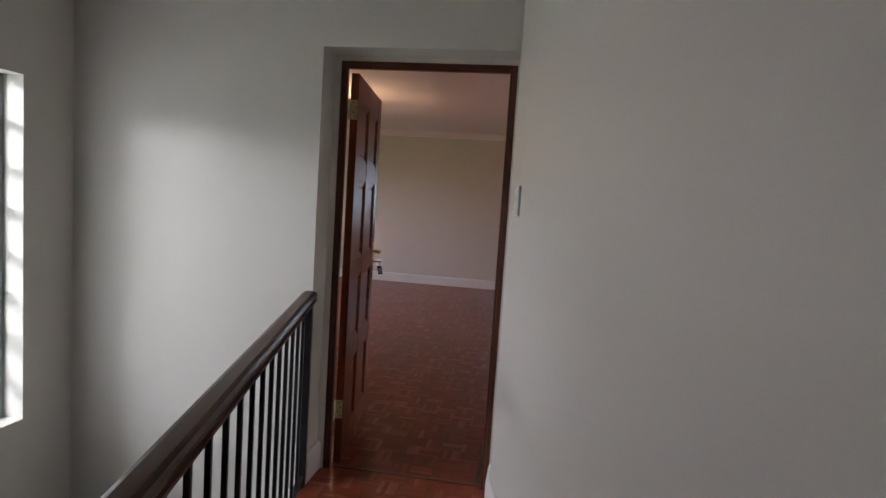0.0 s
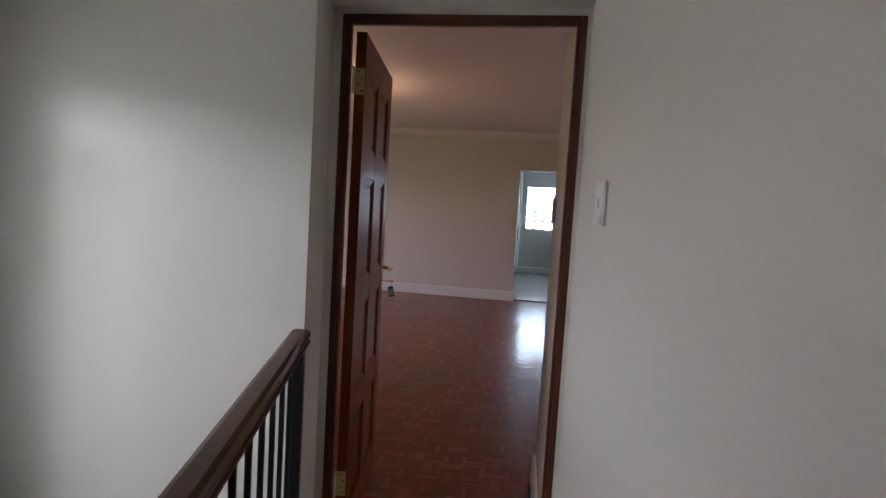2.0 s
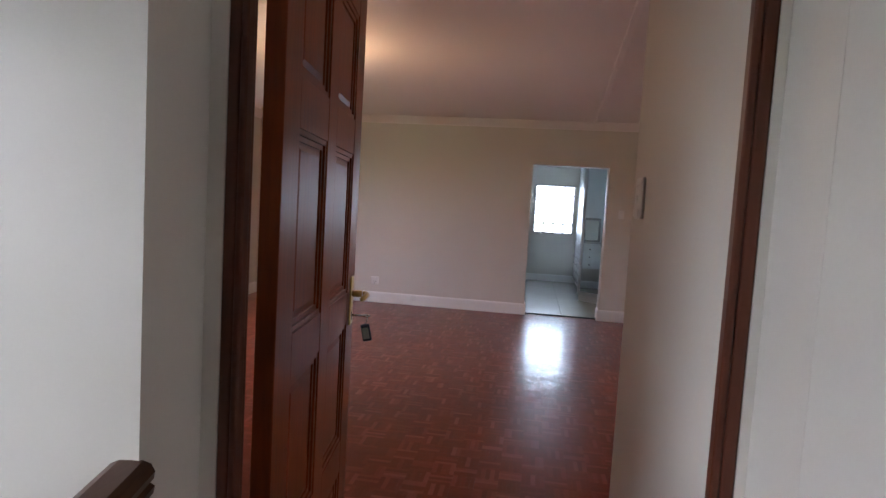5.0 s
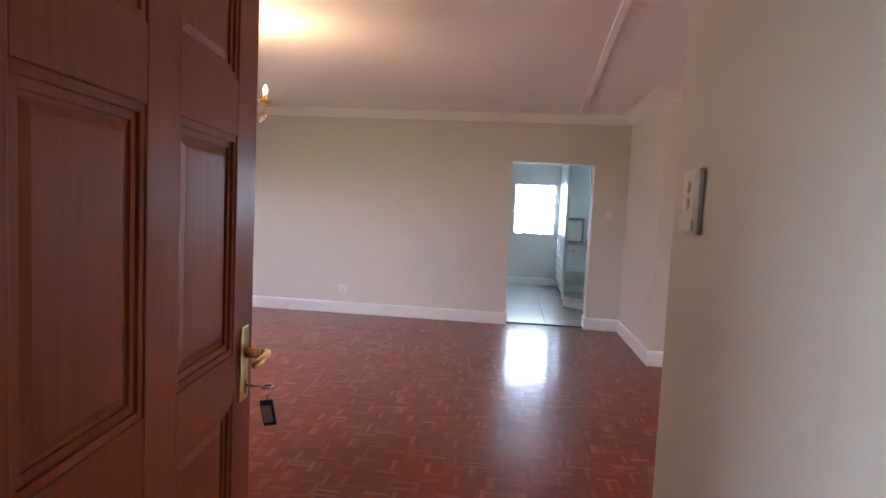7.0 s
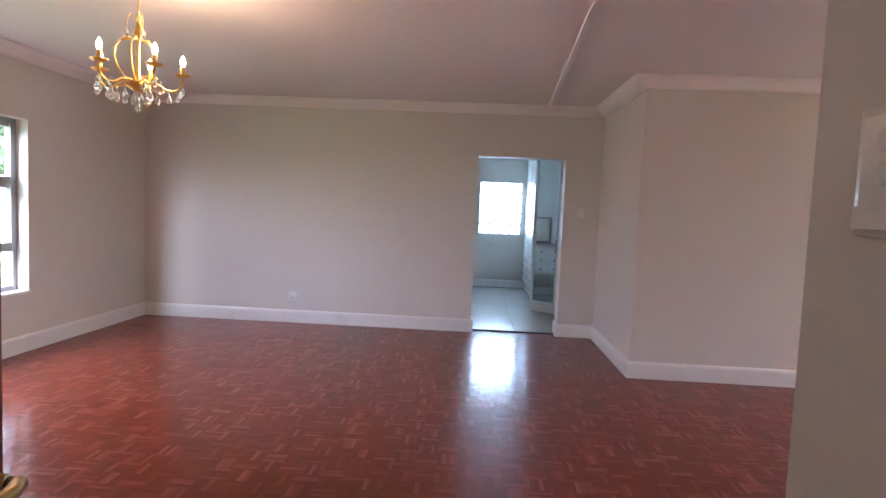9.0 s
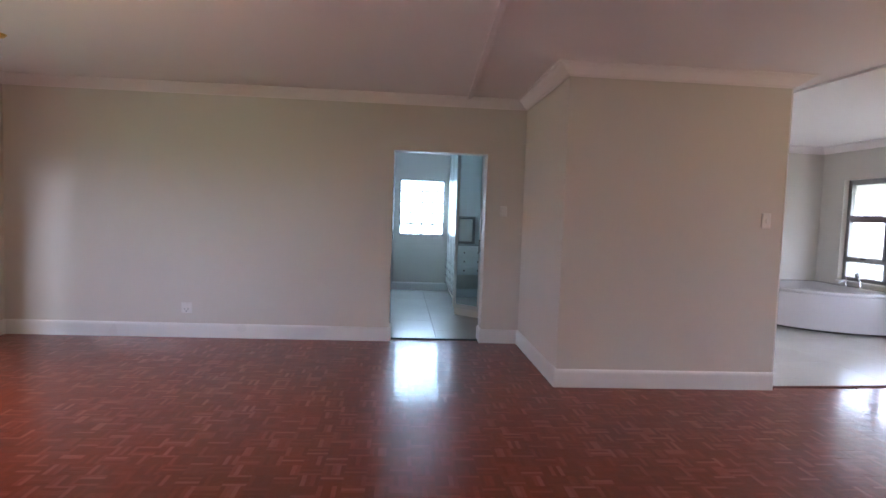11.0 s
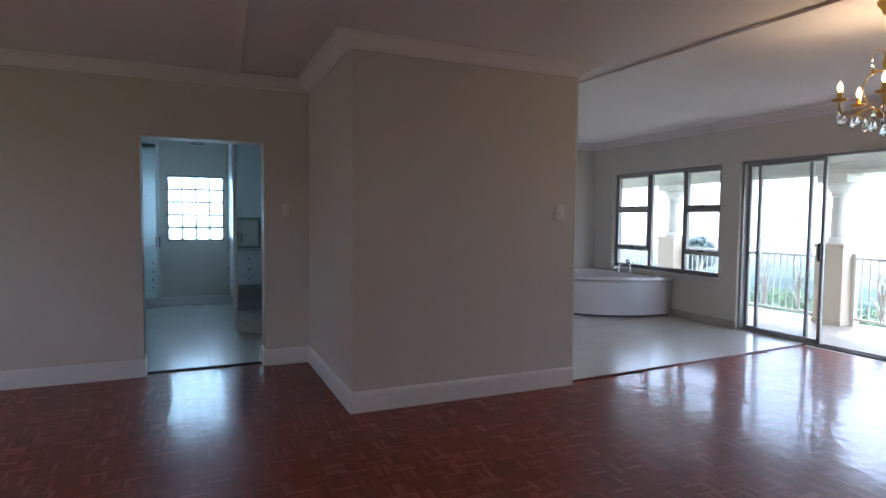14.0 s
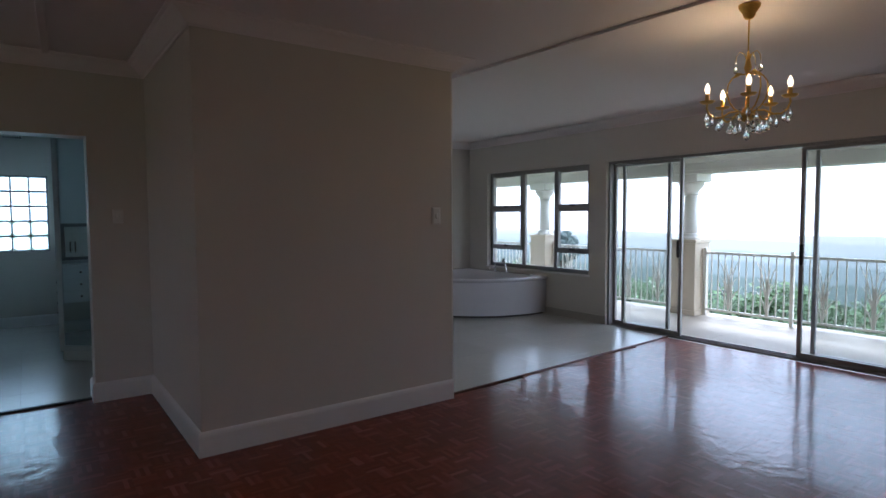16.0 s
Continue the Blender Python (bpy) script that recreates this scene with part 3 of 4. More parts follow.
leaf.matrix_basis = pose(0.076, 0.066, 0.008, 0, 0, 97.2)
for c in cols:
    for r in rows:
        p = Geo()
        a0, a1, b0, b1 = c[0], c[1], r[0], r[1]
        p.box(a0 - 0.002, a1 + 0.002, 0.014, LT - 0.014, b0 - 0.002, b1 + 0.002)
        # raised field with a bevelled margin on both faces
        for s, y0, y1 in ((1, 0.014, 0.0095), (-1, LT - 0.014, LT - 0.0095)):
            m0, m1_ = 0.03, 0.042
            v = [(a0 + m0, y0, b0 + m0), (a1 - m0, y0, b0 + m0), (a1 - m0, y0, b1 - m0), (a0 + m0, y0, b1 - m0),
                 (a0 + m1_, y1, b0 + m1_), (a1 - m1_, y1, b0 + m1_), (a1 - m1_, y1, b1 - m1_), (a0 + m1_, y1, b1 - m1_)]
            p.add(v, [(4, 5, 6, 7), (0, 1, 5, 4), (1, 2, 6, 5), (2, 3, 7, 6), (3, 0, 4, 7)])
            # quarter-round bead round the opening
            for k in range(2):
                off, yy = 0.0 + 0.012 * k, y0 + (y1 - y0) * (2.2 - 1.2 * k)
                o, q = off, off + 0.012
                p.box(a0 + o, a0 + q, min(y0, yy), max(y0, yy), b0 + o, b1 - o).box(a1 - q, a1 - o, min(y0, yy), max(y0, yy), b0 + o, b1 - o)
                p.box(a0 + q, a1 - q, min(y0, yy), max(y0, yy), b0 + o, b0 + q).box(a0 + q, a1 - q, min(y0, yy), max(y0, yy), b1 - q, b1 - o)
        part("door_panel", p, DOORWOOD, leaf)
for z in (0.25, 1.84):
    h = part("hinge", Geo().box(-0.003, 0.0, 0.002, LT - 0.004, z, z + 0.1), HINGE, leaf, "dull brass butt hinge")
    g = Geo()
    g.lathe([(0.006, 0), (0.006, 0.1)], 10, (-0.006, LT + 0.003, z))
    g.box(-0.05, -0.006, LT - 0.002, LT + 0.001, z, z + 0.1)
    hp = part("hinge_pin", g, HINGE, leaf)
    for dz, yy in ((0.014, 0.013), (0.038, 0.024), (0.062, 0.013), (0.086, 0.024)):
        part("screw", Geo().box(-0.0038, -0.0028, yy - 0.0035, yy + 0.0035, z + dz - 0.0035, z + dz + 0.0035), SLOT, h, "dark screw head", round_by=0.0008)
HX = LW - 0.055
part("lock_plate", Geo().box(HX - 0.021, HX + 0.021, -0.006, 0.0, 0.995, 1.150), BRASS, leaf, "brass lock plate", round_by=0.004)
g = Geo().lathe([(0.011, 0), (0.011, 0.03)], 12)
g.v = [(HX + x, -0.006 - z, 1.095 + y) for x, y, z in g.v]
g.tube([(HX, -0.04, 1.095), (HX - 0.0, -0.05, 1.095), (HX - 0.02, -0.056, 1.096), (HX - 0.045, -0.057, 1.098), (HX - 0.075, -0.055, 1.094), (HX - 0.085, -0.048, 1.09)], [0.009, 0.009, 0.0085, 0.008, 0.008, 0.006], 10)
part("lever_handle", g, BRASS, leaf, "brass lever handle")
part("keyhole", Geo().box(HX - 0.004, HX + 0.004, -0.0068, -0.0058, 1.008, 1.038), SLOT, leaf)
g = Geo().tube([(HX, -0.002, 1.025), (HX, -0.04, 1.025)], 0.003, 8)
g.tube([(HX + 0.012 * math.sin(a), -0.052 + 0.0 + 0.012 * -math.cos(a), 1.025) for a in [k * math.pi / 6 for k in range(13)]], 0.0025, 6)
part("key", g, STEEL, leaf, "steel key in the lock")
g = Geo().tube([(HX, -0.058, 1.023), (HX + 0.004, -0.055, 1.008), (HX, -0.05, 0.993), (HX - 0.004, -0.055, 1.005), (HX, -0.058, 1.023)], 0.0015, 6)
part("key_ring", g, STEEL, leaf)
tag = part("key_tag", Geo().box(-0.016, 0.016, -0.003, 0.003, -0.055, 0.0), material("blue_black_plastic", (0.02, 0.025, 0.05), 0.3, bump=0), leaf, "dark plastic key tag", round_by=0.004)
tag.matrix_basis = pose(HX - 0.002, -0.05, 0.998, 0, 14, 72)
tag2 = part("tag_label", Geo().box(-0.011, 0.011, -0.0045, 0.0045, -0.047, -0.012), material("grey_paper", (0.35, 0.38, 0.36), 0.6, bump=0), tag)


# ---- switches, sockets, vents ----
def plate(name, at, turn, w, h, rockers, label, category, holes=False):
    """A wall plate in the x-z plane that faces -y, its centre at the origin."""
    t = thing(name, at, label, category, turn=turn)
    part("base", Geo().box(-w / 2, w / 2, -0.009, 0, -h / 2, h / 2), PLASTIC, t, round_by=0.003)
    i = 0.012
    g = Geo().add([(-w / 2, -0.0085, -h / 2), (w / 2, -0.0085, -h / 2), (w / 2, -0.0085, h / 2), (-w / 2, -0.0085, h / 2), (-w / 2 + i, -0.013, -h / 2 + i), (w / 2 - i, -0.013, -h / 2 + i), (w / 2 - i, -0.013, h / 2 - i), (-w / 2 + i, -0.013, h / 2 - i)],
                  [(4, 5, 6, 7), (0, 1, 5, 4), (1, 2, 6, 5), (2, 3, 7, 6), (3, 0, 4, 7), (3, 2, 1, 0)])
    part("cover", g, PLASTIC, t, round_by=0.002)
    for x, z, rw, rh in rockers:
        g = Geo().lathe([(rw * 0.62, 0), (rw * 0.62, 0.002), (rw * 0.45, 0.004)], 16)
        g.v = [(x + a, -0.0125 - d, z + e * rh / rw) for a, e, d in g.v]
        part("rocker", g, PLASTIC, t)
    if holes:
        part("lower_flap", Geo().box(-w / 2 + 0.008, w / 2 - 0.008, -0.0155, -0.0125, -h / 2 + 0.006, -h / 2 + 0.028), PLASTIC, t, round_by=0.002)
    return t


skew_deg = -math.degrees(math.atan(SKEW))
plate("light_switch", (0.088 + SKEW * (DOOR_Y - 2.425) - 0.001, 2.425, 1.481), -90 - skew_deg, 0.078, 0.13, [(0, 0.0, 0.016, 0.024)], "white plastic light switch on the landing wall", "switch", True)
plate("light_switch", (PASS_X + 0.0025, 3.567, 1.453), -88.5, 0.083, 0.120, [(0, 0.026, 0.015, 0.018), (0, -0.004, 0.015, 0.018)], "white two-button light switch on the passage wall", "switch", True)
plate("light_switch", (2.79, BOX_Y - 0.0005, 1.42), 0, 0.078, 0.13, [(0.0, 0.0, 0.02, 0.035)], "white plastic light switch on the bedroom wall", "switch")
plate("light_switch", (0.875, NORTH - 0.0005, 1.43), 0, 0.075, 0.11, [(0.0, 0.0, 0.02, 0.03)], "white plastic light switch beside the dressing room opening", "switch")
s = plate("wall_socket", (-2.41, NORTH - 0.0005, 0.31), 0, 0.11, 0.11, [(0.0, 0.03, 0.016, 0.02)], "white plastic wall socket above the baseboard", "socket")
for x, z in ((-0.018, -0.012), (0.018, -0.012), (0.0, -0.034)):
    g = Geo().lathe([(0.006, 0), (0.006, 0.001)], 10)
    g.v = [(x + a, -0.0135 - c, z + b) for a, b, c in g.v]
    part("socket_hole", g, SLOT, s)


def vent(at, turn, w, h, nx, nz, label):
    t = thing("air_vent", at, label, "vent", turn=turn)
    part("backing", Geo().box(-w / 2, w / 2, -0.003, 0, -h / 2, h / 2), SLOT, t)
    g = Geo().box(-w / 2 - 0.01, -w / 2, -0.012, 0, -h / 2 - 0.01, h / 2 + 0.01).box(w / 2, w / 2 + 0.01, -0.012, 0, -h / 2 - 0.01, h / 2 + 0.01)
    g.box(-w / 2, w / 2, -0.012, 0, -h / 2 - 0.01, -h / 2).box(-w / 2, w / 2, -0.012, 0, h / 2, h / 2 + 0.01)
    part("frame", g, WHITE, t)
    for i in range(1, nx):
        x = -w / 2 + w * i / nx
        part("slat", Geo().box(x - 0.004, x + 0.004, -0.01, -0.003, -h / 2, h / 2), WHITE, t)
    for i in range(1, nz):
        z = -h / 2 + h * i / nz
        part("slat", Geo().box(-w / 2, w / 2, -0.009, -0.003, z - 0.004, z + 0.004), WHITE, t)


vent((0.195, DRESS_N - 0.0005, 2.46), 0, 0.19, 0.055, 8, 2, "white air vent high on the dressing room wall")
vent((WEST + 0.0005, 6.62, 2.33), 90, 0.22, 0.14, 9, 5, "white air vent high on the bedroom wall")

# ---- landing balustrade ----
t = thing("balustrade", (-0.858, DOOR_Y, -0.012), "dark wooden handrail on black iron balusters", "railing", turn=math.degrees(math.atan(SKEW)))
L = 4.6
HR = [(-0.034, 0.938), (0.034, 0.938), (0.036, 0.95), (0.028, 0.955), (0.034, 0.961), (0.036, 0.973), (0.03, 0.985), (0.018, 0.99), (-0.018, 0.99), (-0.03, 0.985), (-0.036, 0.973), (-0.034, 0.961), (-0.028, 0.955), (-0.036, 0.95)]
part("handrail", Geo().sweep([(0, -0.0), (0, -L)], HR), RAILWOOD, t, "polished dark wooden handrail")
part("end_post", Geo().box(-0.022, 0.022, -0.055, -0.012, 0.0, 0.939), IRON, t, round_by=0.003)
part("top_bar", Geo().box(-0.014, 0.014, -L, -0.056, 0.929, 0.937), IRON, t)
part("bottom_bar", Geo().box(-0.014, 0.014, -L, -0.056, 0.06, 0.072), IRON, t)
for k in range(32):
    y = -0.175 - 0.135 * k
    part("baluster", Geo().box(-0.007, 0.007, y - 0.007, y + 0.007, 0.072, 0.93), IRON, t)
for k in range(4):
    y = -1.2 - 1.1 * k
    part("foot", Geo().box(-0.01, 0.01, y - 0.01, y + 0.01, -0.005, 0.06), IRON, t)


# ---- chandeliers ----
def chandelier(at, turn, group):
    """Five gilded arms with candle bulbs and cut drops, hung from the ceiling; the origin is on the ceiling."""
    t = thing("chandelier", at, "gilded five-arm chandelier with lit candle bulbs and crystal drops", "chandelier", group=group, turn=turn)
    part("canopy", Geo().lathe([(0.010, -0.112), (0.022, -0.106), (0.03, -0.094), (0.033, -0.080), (0.044, -0.064), (0.054, -0.050), (0.057, -0.040), (0.057, -0.0305)], 20), GOLD, t)
    part("rod", Geo().lathe([(0.004, -0.29), (0.004, -0.105)], 8), GOLD, t)
    part("stem", Geo().lathe([(0.006, -0.640), (0.02, -0.635), (0.026, -0.620), (0.012, -0.600), (0.008, -0.540), (0.008, -0.440), (0.014, -0.400), (0.02, -0.380), (0.012, -0.340), (0.006, -0.290)], 14), GOLD, t)
    part("bottom_bowl", Geo().lathe([(0.004, -0.685), (0.02, -0.680), (0.05, -0.660), (0.06, -0.645), (0.02, -0.640)], 16), GOLD, t)
    drop = Geo().lathe([(0.001, -0.062), (0.010, -0.056), (0.016, -0.044), (0.013, -0.03), (0.006, -0.016), (0.002, -0.004)], 8, smooth=False)
    drop.lathe([(0.002, 0.0), (0.007, 0.007), (0.002, 0.014)], 6, smooth=False)
    drop_mesh = drop.mesh("crystal_drop")
    drop_mesh.materials.append(CRYSTAL)

    def hang(x, y, z, s=1.0):
        ob = new("crystal_drop", drop_mesh)
        ob.parent = t
        ob.matrix_basis = pose(x, y, z - 0.014 * s, 0, 0, (x * 997 + y * 773) * 360 % 360) @ Matrix.Diagonal((s, s, s, 1))

    for k in range(5):
        a = 2 * math.pi * k / 5
        c, s = math.cos(a), math.sin(a)
        arm = [(0.01, -0.640), (0.045, -0.622), (0.09, -0.628), (0.135, -0.655), (0.175, -0.658), (0.205, -0.636), (0.218, -0.60), (0.215, -0.575)]
        fine = []
        for i in range(len(arm) - 1):
            fine += [(arm[i][0] * (1 - u) + arm[i + 1][0] * u, arm[i][1] * (1 - u) + arm[i + 1][1] * u) for u in (0, 0.5)]
        fine.append(arm[-1])
        part("arm", Geo().tube([(r * c, r * s, z) for r, z in fine], 0.0058, 8), GOLD, t)
        curl = [(0.012, -0.415), (0.045, -0.410), (0.082, -0.425), (0.105, -0.460), (0.11, -0.510), (0.095, -0.560), (0.07, -0.600), (0.03, -0.630)]
        if k in (0, 2, 3):
            part("scroll", Geo().tube([(r * math.cos(a + 0.6), r * math.sin(a + 0.6), z) for r, z in curl], 0.0045, 8), GOLD, t)
            leaf_ = Geo().tube([(r * math.cos(a + 0.6), r * math.sin(a + 0.6), z) for r, z in ((0.03, -0.408), (0.055, -0.410), (0.085, -0.428))], [0.003, 0.012, 0.002], 8)
            part("gilded_leaf", leaf_, GOLD, t)
        up = [(0.006, -0.340), (0.02, -0.302), (0.045, -0.292), (0.062, -0.315), (0.066, -0.350)]
        if k in (1, 3, 4):
            part("top_scroll", Geo().tube([(r * c, r * s, z) for r, z in up], 0.0025, 6), GOLD, t)
            hang(0.066 * c, 0.066 * s, -0.352, 0.8)
        x, y = 0.215 * c, 0.215 * s
        pan = part("drip_pan", Geo().lathe([(0.008, -0.578), (0.03, -0.574), (0.04, -0.566), (0.042, -0.562), (0.026, -0.567), (0.008, -0.570)], 16, (x, y, 0)), GOLD, t)
        part("candle", Geo().lathe([(0.012, -0.570), (0.012, -0.522), (0.009, -0.520)], 12, (x, y, 0)), GOLD, t, "gilded candle sleeve")
        part("bulb", Geo().lathe([(0.007, -0.520), (0.0105, -0.514), (0.0145, -0.50), (0.0135, -0.486), (0.008, -0.47), (0.003, -0.461), (0.001, -0.457)], 12, (x, y, 0)), BULB, t, "lit clear candle bulb")
        for u in (-0.2, 0.0, 0.2):
            r = 0.218 if u == 0 else 0.203
            hang(r * math.cos(a + u), r * math.sin(a + u), -0.615 if u == 0 else -0.640, 0.9)
        hang(0.15 * c, 0.15 * s, -0.658, 1.0)
        hang(0.10 * math.cos(a + 0.3), 0.10 * math.sin(a + 0.3), -0.662, 1.05)
        hang(0.06 * math.cos(a + 0.6), 0.06 * math.sin(a + 0.6), -0.680, 0.95)
        part("prong", Geo().tube([(0.05 * math.cos(a + 0.6), 0.05 * math.sin(a + 0.6), -0.650), (0.10 * math.cos(a + 0.3), 0.10 * math.sin(a + 0.3), -0.660), (0.15 * c, 0.15 * s, -0.653)], 0.002, 6), GOLD, t)
    hang(0, 0, -0.695, 1.25)
    lamp = new("chandelier_light", bpy.data.lights.new("chandelier_light", "POINT"))
    lamp.data.energy, lamp.data.color, lamp.data.shadow_soft_size = CHAND_W, (1.0, 0.66, 0.32), 0.03
    lamp.matrix_basis = Matrix.Translation((at[0], at[1], at[2] - 0.47)) @ Matrix.Translation((0.13, 0.15, 0))
    return t


chandelier((-2.125, 6.02, H + 0.03), 33, "bedroom chandeliers")
chandelier((3.64, 6.215, H + 0.03), 64, "bedroom chandeliers")

# ---- bath area ----
t = thing("corner_bath", (EAST - 0.012, BATH_N - 0.012, 0.012), "white acrylic corner bath with a bowed front panel", "bath")


def bow(scale_x, scale_y, n=30, power=2.45):
    """Outline of the tub from one wall round the bow to the other; the corner is the origin."""
    pts = []
    for k in range(n + 1):
        a = math.pi / 2 * k / n
        pts.append((-scale_x * math.sin(a) ** (2 / power), -scale_y * math.cos(a) ** (2 / power)))
    return pts


def layers(spec, cap_top=False, cap_bottom=False):
    """Bowed outlines stacked: rows of (sx, sy, offset towards the wall, z)."""
    g = Geo()
    verts, faces = [], []
    rows_ = [[(0 - o, 0 - o)] + [(x - o if x - o > -99 else x, y - o) for x, y in bow(sx, sy)] for sx, sy, o, z in spec]
    n = len(rows_[0])
    for row, (sx, sy, o, z) in zip(rows_, spec):
        verts += [(x, y, z) for x, y in row]
    for i in range(len(rows_) - 1):
        for k in range(n):
            a, b = i * n + k, i * n + (k + 1) % n
            faces.append((a, b, b + n, a + n))
    if cap_bottom:
        faces.append(tuple(range(n - 1, -1, -1)))
    if cap_top:
        faces.append(tuple((len(rows_) - 1) * n + k for k in range(n)))
    return g.add(verts, faces, True)


BX, BY = 1.60, 1.77
part("front_panel", layers([(BX - 0.055, BY - 0.05, 0, 0.03), (BX - 0.045, BY - 0.04, 0, 0.12), (BX - 0.03, BY - 0.028, 0, 0.26), (BX - 0.022, BY - 0.022, 0, 0.38), (BX - 0.03, BY - 0.03, 0, 0.50)]), ACRYLIC, t)
part("rim", layers([(BX - 0.02, BY - 0.02, 0, 0.495), (BX, BY, 0, 0.505), (BX, BY, 0, 0.533), (BX - 0.015, BY - 0.015, 0, 0.545), (BX - 0.18, BY - 0.2, 0.08, 0.542), (BX - 0.22, BY - 0.25, 0.10, 0.525), (BX - 0.27, BY - 0.32, 0.12, 0.40), (BX - 0.38, BY - 0.46, 0.16, 0.22), (BX - 0.6, BY - 0.75, 0.25, 0.17)], cap_top=True), ACRYLIC, t)
part("plinth", layers([(BX - 0.09, BY - 0.09, 0, 0.0), (BX - 0.09, BY - 0.09, 0, 0.032)]), SLOT, t)
tap = thing("bath_mixer", (EAST - 0.17, 11.22, 0.557), "chrome bath mixer with a hand shower on the rim", "tap")
part("body", Geo().lathe([(0.026, 0), (0.024, 0.01), (0.014, 0.02), (0.014, 0.06), (0.018, 0.07), (0.016, 0.085), (0.006, 0.09)], 16), CHROME, tap)
part("spout", Geo().tube([(0, 0, 0.06), (-0.04, 0, 0.075), (-0.09, 0, 0.07), (-0.115, 0, 0.05)], [0.012, 0.012, 0.011, 0.011], 10), CHROME, tap)
part("lever", Geo().tube([(0, 0, 0.085), (0.02, 0.02, 0.115), (0.03, 0.03, 0.13)], 0.006, 8), CHROME, tap)
hs = thing("hand_shower", (EAST - 0.15, 10.98, 0.557), "dark-headed hand shower upright in its holder", "shower head")
part("holder", Geo().tube([(0, 0, 0), (0, 0, 0.03), (-0.008, 0.006, 0.10), (-0.03, 0.02, 0.16)], [0.02, 0.010, 0.009, 0.010], 10), CHROME, hs)
part("head", Geo().tube([(-0.03, 0.02, 0.155), (-0.045, 0.01, 0.175), (-0.07, -0.01, 0.185), (-0.09, -0.025, 0.18)], [0.014, 0.032, 0.036, 0.026], 12), STEEL, hs)
kn = thing("overflow_control", (EAST - 0.20, 10.40, 0.557), "small chrome overflow control on the bath rim", "bath control")
part("cap", Geo().lathe([(0.03, 0), (0.03, 0.012), (0.02, 0.022), (0.005, 0.024)], 14), CHROME, kn)

# ---- dressing room ----
def bar_handle(parent, x, z, y=-0.02, l=0.16):
    g = Geo().box(x - 0.008, x + 0.008, y - 0.034, y - 0.022, z - l / 2, z + l / 2).box(x - 0.004, x + 0.004, y - 0.023, y, z - l / 2 + 0.01, z - l / 2 + 0.018).box(x - 0.004, x + 0.004, y - 0.023, y, z + l / 2 - 0.018, z + l / 2 - 0.01)
    part("handle", g, STEEL, parent, "steel bar handle", round_by=0.001)


def front(parent, name, x0, x1, z0, z1, mirror=False, s=0.05):
    """A framed cupboard front that faces -y."""
    if mirror:
        g = Geo().box(x0, x0 + s, -0.02, 0, z0, z1).box(x1 - s, x1, -0.02, 0, z0, z1).box(x0 + s, x1 - s, -0.02, 0, z0, z0 + s).box(x0 + s, x1 - s, -0.02, 0, z1 - s, z1)
        d = part(name, g, LACQUER, parent, round_by=0.002)
        part("mirror", Geo().box(x0 + s - 0.003, x1 - s + 0.003, -0.012, -0.006, z0 + s - 0.003, z1 - s + 0.003), MIRROR, d, "mirror glass")
    else:
        g = Geo().box(x0, x1, -0.02, 0, z0, z1)
        d = part(name, g, LACQUER, parent, round_by=0.003)
        part("field", Geo().box(x0 + s, x1 - s, -0.024, -0.0195, z0 + s, z1 - s), LACQUER, d, round_by=0.003)
    return d


def wardrobe(at, turn, w, depth, doors, label, drawers=True, mirror=False, top=2.45):
    """Built-in cupboard that faces -y, its lower front left corner at the origin."""
    t = thing("wardrobe", at, label, "wardrobe", group="fitted wardrobes", turn=turn)
    part("body", Geo().box(0, w, 0.0005, depth, 0.1, top), LACQUER, t)
    part("plinth", Geo().box(0.0, w, 0.03, depth, 0.0, 0.1), WHITE, t)
    dw = w / doors
    for k in range(doors):
        x0, x1 = k * dw + 0.002, (k + 1) * dw - 0.002
        if drawers:
            d = front(t, "door", x0, x1, 0.645, top - 0.01, mirror)
            bar_handle(d, x1 - 0.035 if k % 2 == 0 else x0 + 0.035, 0.97)
            for r in range(4):
                z0 = 0.11 + r * 0.133
                e = front(t, "drawer", x0, x1, z0, z0 + 0.128, s=0.02)
                for xx in (x0 + dw * 0.3, x1 - dw * 0.3):
                    g = Geo().lathe([(0.006, 0), (0.006, 0.012), (0.014, 0.02), (0.012, 0.028)], 10)
                    g.v = [(xx + a, -0.02 - c, z0 + 0.064 + b) for a, b, c in g.v]
                    part("knob", g, STEEL, e, "round steel knob")
        else:
            d = front(t, "door", x0, x1, 0.11, top - 0.01, mirror)
            bar_handle(d, x1 - 0.03 if k % 2 == 0 else x0 + 0.03, 0.97, l=0.16)
    return t


# right side, from the back wall forward: drawers, then a mirrored corner door, then plain doors
wardrobe((0.635, DRESS_N - 0.03, 0.012), -90, 2.36, 0.78, 4, "white lacquered wardrobe with drawers along the wall")
wardrobe((0.53, 11.29, 0.012), -41, 0.45, 0.12, 1, "white corner wardrobe with a mirrored door", drawers=False, mirror=True)
wardrobe((0.875, 10.98, 0.012), -90, 1.05, 0.52, 2, "white lacquered wardrobe with plain doors", drawers=False)
# left side: a mirrored door across the far corner, then a dressing table of drawers with a framed mirror
wardrobe((-0.965, 13.2, 0.012), 38, 0.78, 0.03, 1, "white corner cupboard with a tall mirrored door", drawers=False, mirror=True)


